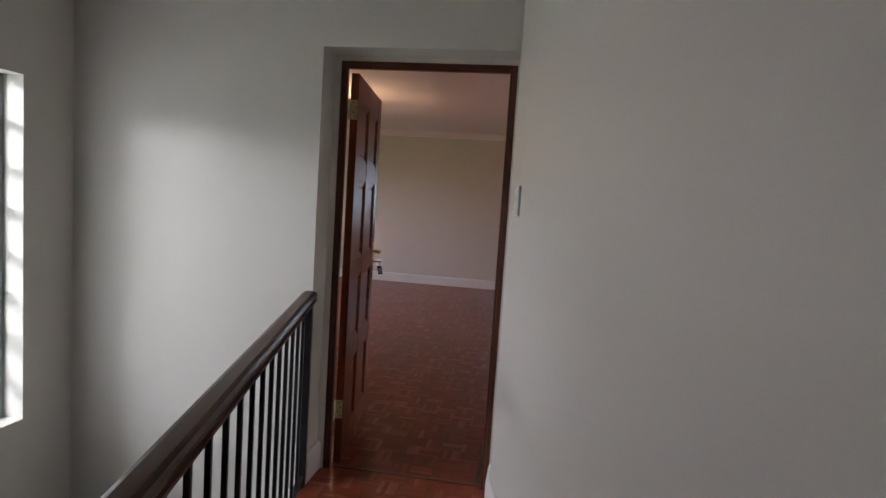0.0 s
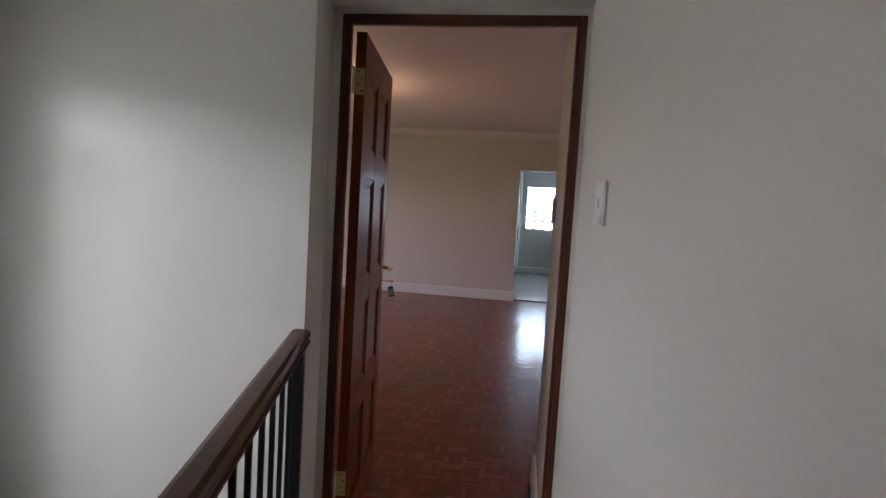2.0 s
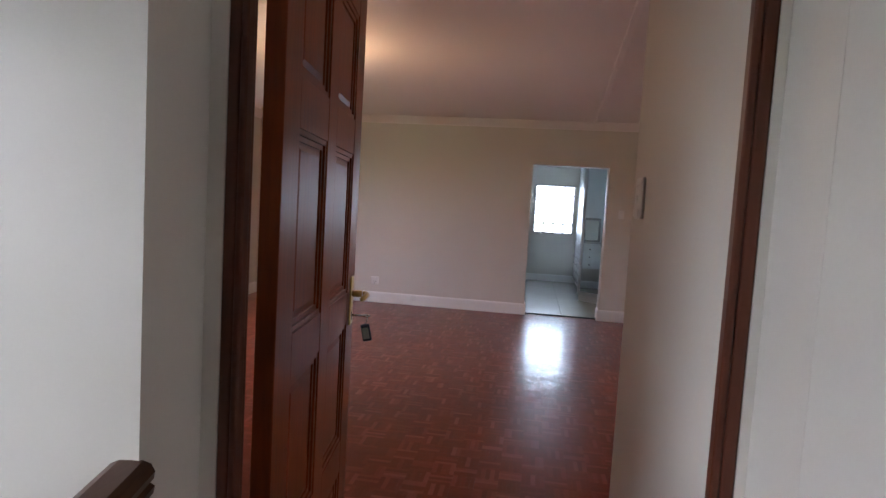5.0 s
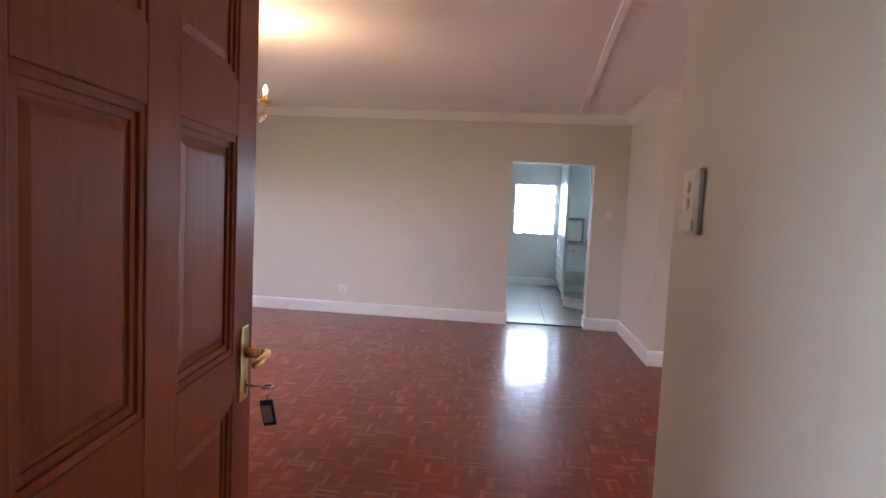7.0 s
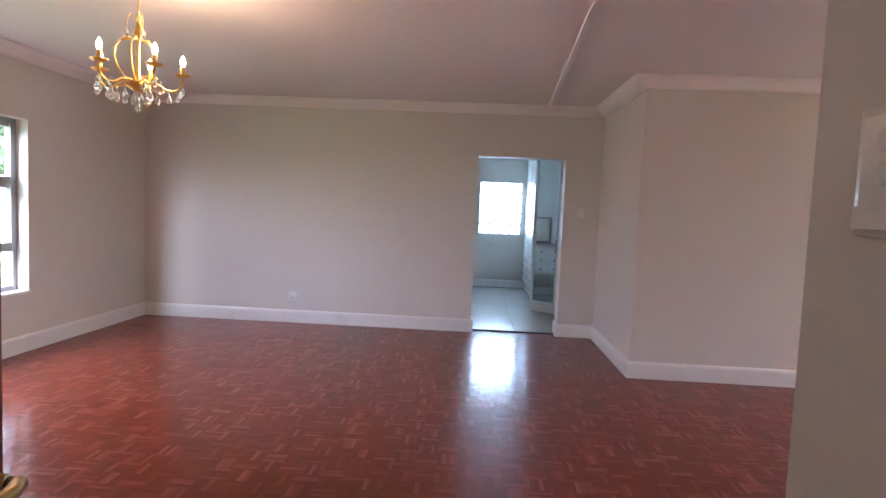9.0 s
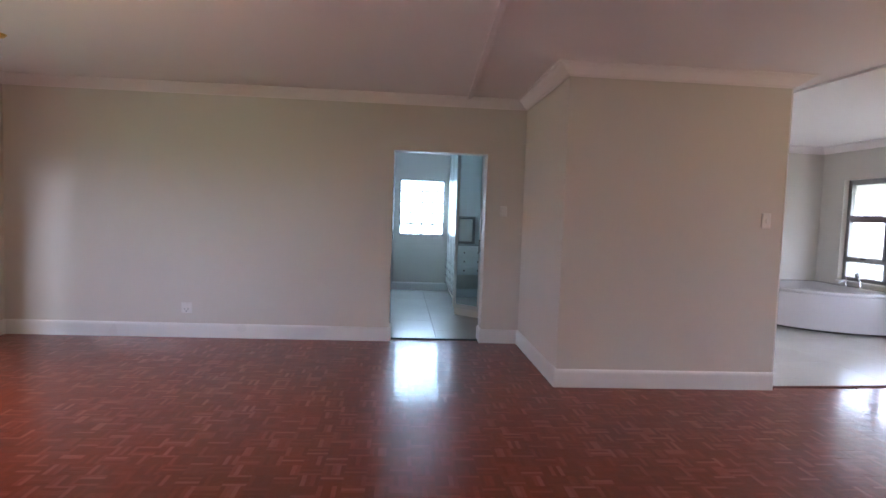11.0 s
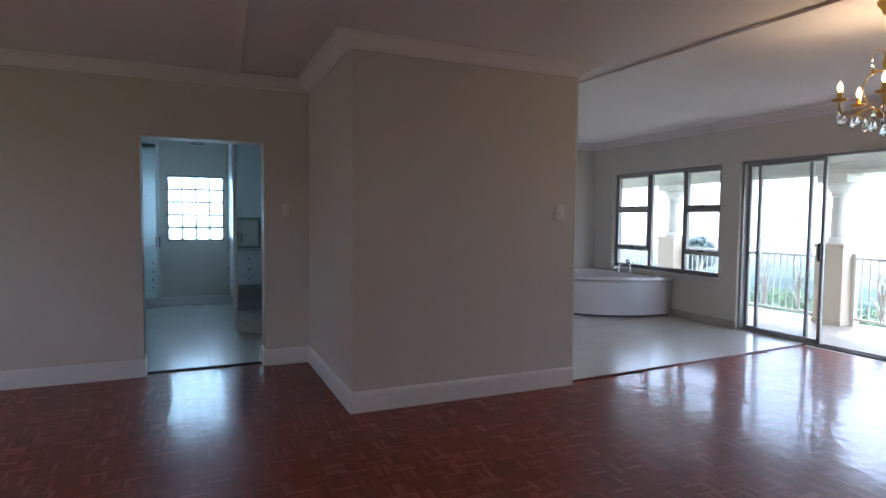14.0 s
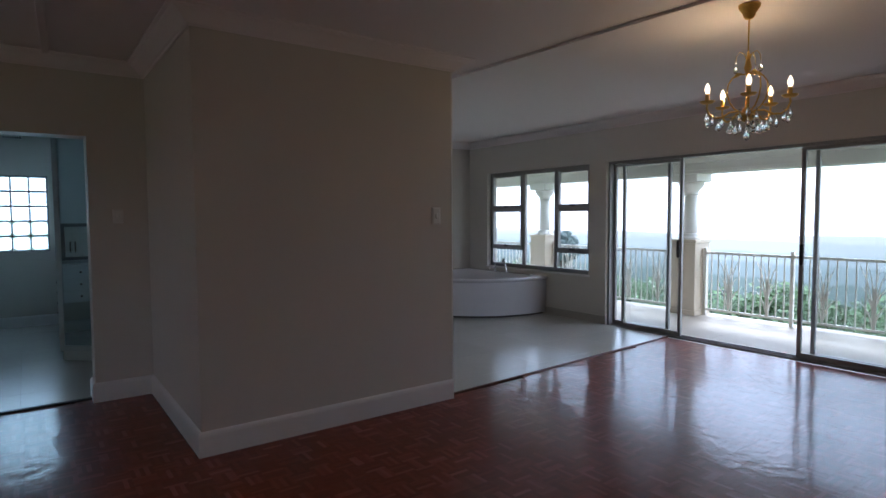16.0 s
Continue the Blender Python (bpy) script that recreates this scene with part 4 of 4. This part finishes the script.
def dressing_table(at, turn, w, depth, cols_):
    """Drawers under a worktop with a dark-framed mirror above; faces -y, its lower front left corner at the origin."""
    t = thing("dressing_table", at, "white dressing table of drawers under a dark-framed mirror", "dressing table", turn=turn)
    part("body", Geo().box(0.02, w - 0.02, 0.0005, depth, 0.42, 0.85), LACQUER, t)
    for x in (0.0, w / 2 - 0.01, w - 0.0195):
        part("side_panel", Geo().box(x, x + 0.0195, 0.0005, depth, 0.0, 0.4195 if 0 < x < w - 0.1 else 0.85), LACQUER, t)
    part("worktop", Geo().box(-0.01, w + 0.01, -0.03, depth, 0.8505, 0.88), LACQUER, t, round_by=0.004)
    part("back_panel", Geo().box(0, w, depth - 0.03, depth, 0.8805, 2.45), LACQUER, t)
    dw = w / cols_
    for k in range(cols_):
        for r_ in range(3):
            z0 = 0.425 + r_ * 0.141
            x0, x1 = k * dw + 0.003, (k + 1) * dw - 0.003
            e = front(t, "drawer", x0, x1, z0, z0 + 0.137, s=0.02)
            for xx in (x0 + dw * 0.3, x1 - dw * 0.3):
                g = Geo().lathe([(0.006, 0), (0.006, 0.012), (0.014, 0.02), (0.012, 0.028)], 10)
                g.v = [(xx + a, -0.02 - c, z0 + 0.068 + b) for a, b, c in g.v]
                part("knob", g, STEEL, e, "round steel knob")
    y = depth - 0.03
    x0, x1, z0, z1 = 0.16, 0.46, 0.93, 1.30
    g = Geo().box(x0 - 0.04, x0, y - 0.025, y - 0.0005, z0 - 0.04, z1 + 0.04).box(x1, x1 + 0.04, y - 0.025, y - 0.0005, z0 - 0.04, z1 + 0.04)
    g.box(x0, x1, y - 0.025, y - 0.0005, z0 - 0.04, z0).box(x0, x1, y - 0.025, y - 0.0005, z1, z1 + 0.04)
    part("mirror_frame", g, ALU, t, "dark grey mirror frame", round_by=0.003)
    part("mirror", Geo().box(x0, x1, y - 0.012, y - 0.0005, z0, z1), MIRROR, t, "mirror glass")


dressing_table((-0.64, 10.45, 0.012), 90, 2.3, 0.46, 4)

# ---- balcony ----
BALX, DECK = 8.20, -0.03
single("balcony_slab", Geo().box(EAST + 0.2, BALX + 0.22, 4.4, 14.2, -0.35, DECK - 0.006), STUCCO, "plastered balcony slab", "balcony", "structure")
single("balcony_ceiling", Geo().box(EAST + 0.2, BALX - 0.08, 4.4, 14.2, 2.34, 2.44), STONEWHITE, "white boarded balcony ceiling", "ceiling", "structure")
g = Geo().box(BALX - 0.07, BALX + 0.16, 4.4, 14.2, 2.06, 2.8).box(BALX - 0.11, BALX - 0.0705, 4.4, 14.2, 2.16, 2.44).box(BALX - 0.1, BALX + 0.19, 4.4, 14.2, 2.005, 2.0595)
single("balcony_beam", g, STONEWHITE, "stepped white beam along the balcony's edge", "beam", "structure", round_by=0.006)
single("balcony_end_wall", Geo().box(EAST + 0.2, BALX + 0.22, 14.2, 14.4, -3.2, 2.8), STUCCO, "cream plastered wall at the balcony's end", "wall", "structure")


def column(y):
    t = thing("column", (BALX - 0.01, y, DECK), "white column on a square cream pedestal", "column", group="balcony columns")
    part("pedestal", Geo().box(-0.185, 0.185, -0.185, 0.185, 0, 1.04), STUCCO, t, "cream plastered pedestal", round_by=0.008)
    part("plinth", Geo().box(-0.20, 0.20, -0.20, 0.20, 0, 0.07), STUCCO, t, round_by=0.006)
    part("pedestal_cap", Geo().box(-0.20, 0.20, -0.20, 0.20, 1.0405, 1.09), STUCCO, t, round_by=0.008)
    part("base", Geo().lathe([(0.155, 1.09), (0.155, 1.115), (0.14, 1.13), (0.125, 1.14), (0.13, 1.16), (0.105, 1.18)], 24), STONEWHITE, t)
    part("shaft", Geo().lathe([(0.098, 1.18), (0.094, 1.38), (0.088, 1.73)], 24), STONEWHITE, t)
    part("capital", Geo().lathe([(0.092, 1.73), (0.105, 1.735), (0.105, 1.75), (0.098, 1.76), (0.11, 1.79), (0.15, 1.84), (0.175, 1.88), (0.18, 1.92)], 24), STONEWHITE, t)
    part("abacus", Geo().box(-0.2, 0.2, -0.2, 0.2, 1.92, 2.034), STONEWHITE, t, round_by=0.012)


column(9.24)
column(12.17)


def rail_panel(y0, y1, last=False):
    """Steel railing between two posts, with sheaf motifs between plain bars."""
    w = y1 - y0
    t = thing("balcony_railing", (BALX + 0.02, y0, DECK), "cream steel balcony railing with leaf-sheaf motifs", "railing", group="balcony railings", turn=90)
    for x in ((0.0, w) if last else (0.0,)):
        part("post", Geo().box(x - 0.022, x + 0.022, -0.022, 0.022, 0, 0.97), RAILPAINT, t, round_by=0.004)
    part("top_rail", Geo().box(0.023, w - 0.023, -0.022, 0.022, 0.885, 0.92), RAILPAINT, t, round_by=0.005)
    part("bottom_rail", Geo().box(0.023, w - 0.023, -0.014, 0.014, 0.07, 0.10), RAILPAINT, t, round_by=0.003)
    n = max(4, round(w / 0.1))
    motif = [0.27, 0.71] if w > 0.9 else [0.5]
    for k in range(1, n):
        x = w * k / n
        top = 0.885
        part("bar", Geo().box(x - 0.007, x + 0.007, -0.007, 0.007, 0.10, top), RAILPAINT, t)
    for u in motif:
        c = w * u
        for s in (-1, 1):
            for pts, rad in (((( 0.004, 0.16), (0.022, 0.42), (0.07, 0.66), (0.155, 0.85)), (0.009, 0.010, 0.008, 0.003)),
                             (((0.006, 0.12), (0.045, 0.27), (0.10, 0.37), (0.15, 0.415)), (0.009, 0.010, 0.008, 0.003)),
                             (((0.005, 0.26), (0.03, 0.40), (0.075, 0.52), (0.12, 0.585)), (0.008, 0.009, 0.007, 0.003)),
                             (((0.003, 0.30), (0.010, 0.52), (0.03, 0.70), (0.062, 0.83)), (0.007, 0.008, 0.007, 0.003))):
                part("blade", Geo().tube([(c + s * x, -0.012, z) for x, z in pts], list(rad), 6), RAILPAINT, t)
        part("stem", Geo().tube([(c, -0.012, 0.10), (c, -0.012, 0.5), (c, -0.012, 0.62)], [0.014, 0.010, 0.004], 6), RAILPAINT, t)
    return t


for a, b, last in ((4.45, 5.45, False), (5.45, 6.65, False), (6.65, 7.85, False), (7.85, 9.02, True), (9.46, 10.7, False), (10.7, 11.95, True), (12.39, 14.15, True)):
    rail_panel(a, b, last)


# ---- outdoors ----
def leaves(g, centre, r, count, size, rng):
    for _ in range(count):
        d = Vector((rng.gauss(0, 1), rng.gauss(0, 1), rng.gauss(0, 1)))
        d.normalize()
        p = Vector(centre) + Vector((d.x * r[0], d.y * r[1], d.z * r[2])) * (0.55 + 0.5 * rng.random())
        a = Vector((rng.gauss(0, 1), rng.gauss(0, 1), rng.gauss(0, 1))).normalized()
        b = a.orthogonal().normalized()
        s = size * (0.6 + 0.8 * rng.random())
        g.add([p - a * s, p + b * s * 0.45, p + a * s, p - b * s * 0.45], [(0, 1, 2, 3)])


def tree(at, height, crown, label, seed, name="tree", clumps=12, count=160, size=0.12, foliage=LEAF):
    """Tapered trunk, limbs and a crown of leaf clumps. crown: (radius, lowest height as a share)."""
    rng = random.Random(seed)
    t = thing(name, at, label, name)
    trunk, top = Geo(), height * 0.8
    lean = rng.uniform(-0.05, 0.05) * height
    trunk.tube([(0, 0, -0.3), (lean * 0.3, 0, top * 0.4), (lean, lean * 0.5, top)], [height * 0.035 + 0.03, height * 0.025 + 0.02, 0.02], 8)
    g = Geo()
    for k in range(clumps):
        a, rr = rng.uniform(0, 2 * math.pi), crown[0] * rng.uniform(0.2, 0.85)
        z = height * rng.uniform(crown[1], 0.97)
        c = (rr * math.cos(a) + lean, rr * math.sin(a), z)
        trunk.tube([(lean * 0.6, lean * 0.2, top * rng.uniform(0.45, 0.8)), (c[0] * 0.6, c[1] * 0.6, z * 0.85), c], [0.03 + height * 0.006, 0.03, 0.01], 5)
        q = crown[0] * rng.uniform(0.28, 0.5)
        leaves(g, c, (q, q, q * 0.7), count, size, rng)
    part("trunk", trunk, BARK, t)
    part("crown", g, foliage, t)


GROUND = -3.2
g = Geo()
N = 60
verts, faces = [], []
for i in range(N + 1):
    for j in range(N + 1):
        u, v = (i / N * 2 - 1), (j / N * 2 - 1)
        x, y = 1200 * u * abs(u) ** 1.5, 1200 * v * abs(v) ** 1.5
        far = max(0.0, x - 12) if x > 0 else 0.0
        z = GROUND - min(60.0, far * 0.16) + (noise.noise((x * 0.01, y * 0.01, 3)) * min(18.0, far * 0.06))
        verts.append((x, y, z))
for i in range(N):
    for j in range(N):
        a = i * (N + 1) + j
        faces.append((a, a + N + 1, a + N + 2, a + 1))
g.add(verts, faces, True)
single("ground", g, GRASS, "grassy ground that falls away below the house", "ground", "structure")


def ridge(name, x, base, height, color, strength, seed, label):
    """A wooded ridge across the view, far off, its haze painted in as glowing colour."""
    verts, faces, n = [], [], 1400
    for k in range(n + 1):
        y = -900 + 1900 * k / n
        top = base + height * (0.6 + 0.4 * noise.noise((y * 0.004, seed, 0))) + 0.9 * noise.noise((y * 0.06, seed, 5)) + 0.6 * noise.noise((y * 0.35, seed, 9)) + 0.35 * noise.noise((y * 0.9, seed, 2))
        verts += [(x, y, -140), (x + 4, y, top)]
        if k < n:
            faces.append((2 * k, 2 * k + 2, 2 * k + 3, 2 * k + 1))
    m = glow("haze_glow_" + name, color, strength, 0.05)
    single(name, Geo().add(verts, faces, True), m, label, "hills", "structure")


# paler and bluer with distance: haze put into each ridge's glowing colour
ridge("backdrop_slope", 90, -13.4, 3.0, (0.17, 0.235, 0.19), HAZE_GLOW, 4.0, "dark green wooded slope below the house")
ridge("backdrop_near", 130, -16.2, 4.4, (0.31, 0.40, 0.375), HAZE_GLOW, 1.0, "wooded slope painted blue-green for haze")
ridge("backdrop_valley", 200, -19.0, 5.0, (0.48, 0.58, 0.585), HAZE_GLOW, 5.0, "wooded valley side painted grey-blue for haze")
ridge("backdrop_middle", 300, -21.5, 6.5, (0.69, 0.78, 0.79), HAZE_GLOW, 2.0, "wooded ridge painted hazy blue")
ridge("backdrop_hills", 450, -23.5, 8.0, (0.90, 0.95, 0.93), HAZE_GLOW, 6.0, "hills painted pale for haze")
ridge("backdrop_far", 700, -30, 13, (1.0, 1.0, 0.97), HAZE_GLOW * 1.15, 3.0, "distant ridge painted pale blue for haze")

for k, (x, y, hh, r) in enumerate(((11.5, 9.6, 3.1, 1.3), (11.9, 11.2, 2.9, 1.4), (12.5, 8.0, 2.3, 1.3), (13.2, 13.0, 3.0, 1.5), (13.5, 6.4, 1.9, 1.5), (14.5, 10.0, 3.0, 1.6), (15.5, 15.5, 3.0, 1.6), (16.5, 7.5, 2.2, 1.8))):
    tree((x, y, GROUND - max(0, x - 12) * 0.16), hh, (r, 0.25), "dense green garden shrub below the balcony", 20 + k, "shrub", 16, 480, 0.062)
tree((34.5, 35.5, GROUND - 3.5), 7.0, (1.45, 0.62), "spreading green tree beyond the garden", 51, "tree", 16, 260, 0.16, LEAF_HAZED)
rng = random.Random(5)
g = Geo()
for _ in range(170):
    x, y = rng.uniform(20, 110), rng.uniform(-30, 120)
    zz = GROUND - min(60, (x - 12) * 0.16)
    q = rng.uniform(1.5, 3.2)
    leaves(g, (x, y, zz + q * 0.8), (q, q, q * 0.9), 130, 0.4, rng)
single("far_woods", g, LEAF, "woodland on the slope below the house", "woods", "stuff")
tree((-7.4, 7.9, GROUND), 6.6, (2.2, 0.68), "leafy tree outside the bedroom window", 77, "tree", 16, 240, 0.12)
t = thing("house", (-13.0, 8.0, GROUND), "white neighbouring house with a terracotta roof", "house")
part("wall", Geo().box(-3, 0, -6, 8, 0, 4.3), STUCCO, t)
roof_ = Geo().add([(0.4, -6.3, 4.3), (0.4, 8.3, 4.3), (-1.6, 8.3, 5.6), (-1.6, -6.3, 5.6), (-3.4, -6.3, 4.3), (-3.4, 8.3, 4.3)], [(0, 1, 2, 3), (3, 2, 5, 4), (0, 3, 4), (1, 5, 2), (0, 4, 5, 1)])
part("roof", roof_, ROOFTILE, t)

# ---- floor pieces, last ----
def inside(poly, x, y):
    hit = False
    for (x0, y0), (x1, y1) in zip(poly, poly[1:] + poly[:1]):
        if (y0 > y) != (y1 > y) and x < x0 + (y - y0) * (x1 - x0) / (y1 - y0):
            hit = not hit
    return hit


wood_area = [(WEST, SOUTH_L), (PASS_X, SOUTH_L), (PASS_X, SOUTH_R), (EAST, SOUTH_R), JOINT[1], JOINT[0], (BOX_X1, BOX_Y), (BOX_X0, BOX_Y), (BOX_X0, NORTH), (0.682, NORTH), (0.682, 9.74), (-0.308, 9.74), (-0.308, NORTH), (WEST, NORTH)]
CELL, FINGERS = 0.118, 5
rng = random.Random(11)
floor = thing("floor", (0, 0, 0), "glossy red-brown mosaic parquet floor in basket weave", "floor", kind="structure")


def finger_mesh(name, w, l, tilt):
    g = Geo()
    a, b, c = w / 2 - 0.00002, l / 2 - 0.00005, 0.0002
    g.add([(-a, -b, -0.008), (a, -b, -0.008), (a, b, -0.008), (-a, b, -0.008), (-a, -b, -c), (a, -b, -c), (a, b, -c), (-a, b, -c),
           (-a + c, -b + c, -tilt), (a - c, -b + c, tilt), (a - c, b - c, tilt), (-a + c, b - c, -tilt)],
          [(0, 1, 5, 4), (1, 2, 6, 5), (2, 3, 7, 6), (3, 0, 4, 7), (4, 5, 9, 8), (5, 6, 10, 9), (6, 7, 11, 10), (7, 4, 8, 11), (8, 9, 10, 11)])
    me = g.mesh(name)
    me.materials.append(PARQUET_A)
    return me


finger_kinds = [finger_mesh("parquet_finger", CELL / FINGERS, CELL, k) for k in (-0.000015, -0.000007, 0, 0.000007, 0.000015)]
verts, faces = [], []


def lay(poly, x_from, x_to, y_from, y_to, near=None):
    for i in range(math.floor(x_from / CELL), math.ceil(x_to / CELL)):
        for j in range(math.floor(y_from / CELL), math.ceil(y_to / CELL)):
            cx, cy = (i + 0.5) * CELL, (j + 0.5) * CELL
            if not inside(poly, cx, cy):
                continue
            across = (i + j) % 2
            lean = rng.gauss(0, 0.0034), rng.gauss(0, 0.0034)
            for k in range(FINGERS):
                o = (k + 0.5) * CELL / FINGERS - CELL / 2
                px, py = (cx, cy + o) if across else (cx + o, cy)
                if near and near[0] < cx < near[1] and near[2] < cy < near[3]:
                    ob = new("parquet_finger", finger_kinds[rng.randrange(5)])
                    ob.parent = floor
                    ob.matrix_basis = pose(px, py, rng.uniform(-0.00004, 0.00004), math.degrees(lean[1]), math.degrees(lean[0]), 90 if across else 0)
                    continue
                a, b, c = CELL / FINGERS / 2 - 0.00005, CELL / 2 - 0.00005, 0.0002
                if across:
                    hx, hy = b, a
                else:
                    hx, hy = a, b
                z, tx, ty = rng.uniform(-0.00004, 0.00004), (lean[0] + rng.gauss(0, 0.0003)) * hx, (lean[1] + rng.gauss(0, 0.0003)) * hy
                n = len(verts)
                for sx, sy in ((-1, -1), (1, -1), (1, 1), (-1, 1)):
                    verts.append((px + sx * hx, py + sy * hy, -0.008))
                for sx, sy in ((-1, -1), (1, -1), (1, 1), (-1, 1)):
                    verts.append((px + sx * hx, py + sy * hy, -c))
                for sx, sy in ((-1, -1), (1, -1), (1, 1), (-1, 1)):
                    verts.append((px + sx * (hx - c), py + sy * (hy - c), z + sx * tx + sy * ty))
                faces.extend([(n, n + 1, n + 5, n + 4), (n + 1, n + 2, n + 6, n + 5), (n + 2, n + 3, n + 7, n + 6), (n + 3, n, n + 4, n + 7), (n + 4, n + 5, n + 9, n + 8), (n + 5, n + 6, n + 10, n + 9), (n + 6, n + 7, n + 11, n + 10), (n + 7, n + 4, n + 8, n + 11), (n + 8, n + 9, n + 10, n + 11)])


lay(wood_area, WEST, EAST, SOUTH_L, 9.75, near=(-0.36, 0.56, 4.5, 5.43))
lay(land, -1.0, 1.3, LANDING_S, SOUTH_L)
big = Geo().add(verts, faces)
tagged(part("parquet", big, PARQUET_B, floor, "worn glossy parquet fingers"), kind="stuff")


def tiles(name, at, poly, size, x0, x1, y0, y1, z, mat_, label, ox=0.0, oy=0.0):
    t = thing(name, at, label, "floor", kind="structure")
    cache = {}
    for i in range(math.floor((x0 - ox) / size), math.ceil((x1 - ox) / size)):
        for j in range(math.floor((y0 - oy) / size), math.ceil((y1 - oy) / size)):
            a, b = max(x0, ox + i * size), min(x1, ox + (i + 1) * size)
            c, d = max(y0, oy + j * size), min(y1, oy + (j + 1) * size)
            if b - a < 0.02 or d - c < 0.02:
                continue
            quad = [(a, c), (b, c), (b, d), (a, d)]
            if poly:
                low = [poly(a), poly(b)]
                if d <= min(low) + 0.01:
                    continue
                quad = [(a, max(c, low[0])), (b, max(c, low[1])), (b, d), (a, d)]
            gx = 0.0012
            mx, my = sum(q[0] for q in quad) / 4, sum(q[1] for q in quad) / 4
            key = tuple(round(v, 3) for q in quad for v in (q[0] - mx, q[1] - my))
            if key not in cache:
                q2 = [(px - mx - math.copysign(gx, px - mx), py - my - math.copysign(gx, py - my)) for px, py in quad]
                gg = Geo().prism(q2, 0.0, 0.008)
                cache[key] = gg.mesh("tile")
                cache[key].materials.append(mat_)
            ob = new("tile", cache[key])
            ob.parent = t
            ob.matrix_basis = pose(mx - at[0], my - at[1], z - 0.008 - at[2] + rng.uniform(0, 0.0004))


tiles("floor_bath", (BOX_X1, 8.14, 0), lambda x: JOINT[0][1] + (x - JOINT[0][0]) * dy / dx + 0.013, 0.6, BOX_X1, EAST, 8.13, BATH_N, 0.012, TILE, "pale glazed tile floor in the bath area")
tiles("floor_dressing", (0, 9.78, 0), None, 0.6, DRESS_W0, DRESS_E0, 9.776, DRESS_N, 0.012, TILE, "pale glazed tile floor in the dressing room", ox=0.21)
tiles("floor_balcony", (EAST + 0.2, 4.4, DECK), None, 0.9, EAST + 0.2, BALX + 0.22, 4.4, 14.2, DECK, TERRACE, "pale tiled balcony floor", ox=EAST + 0.2)
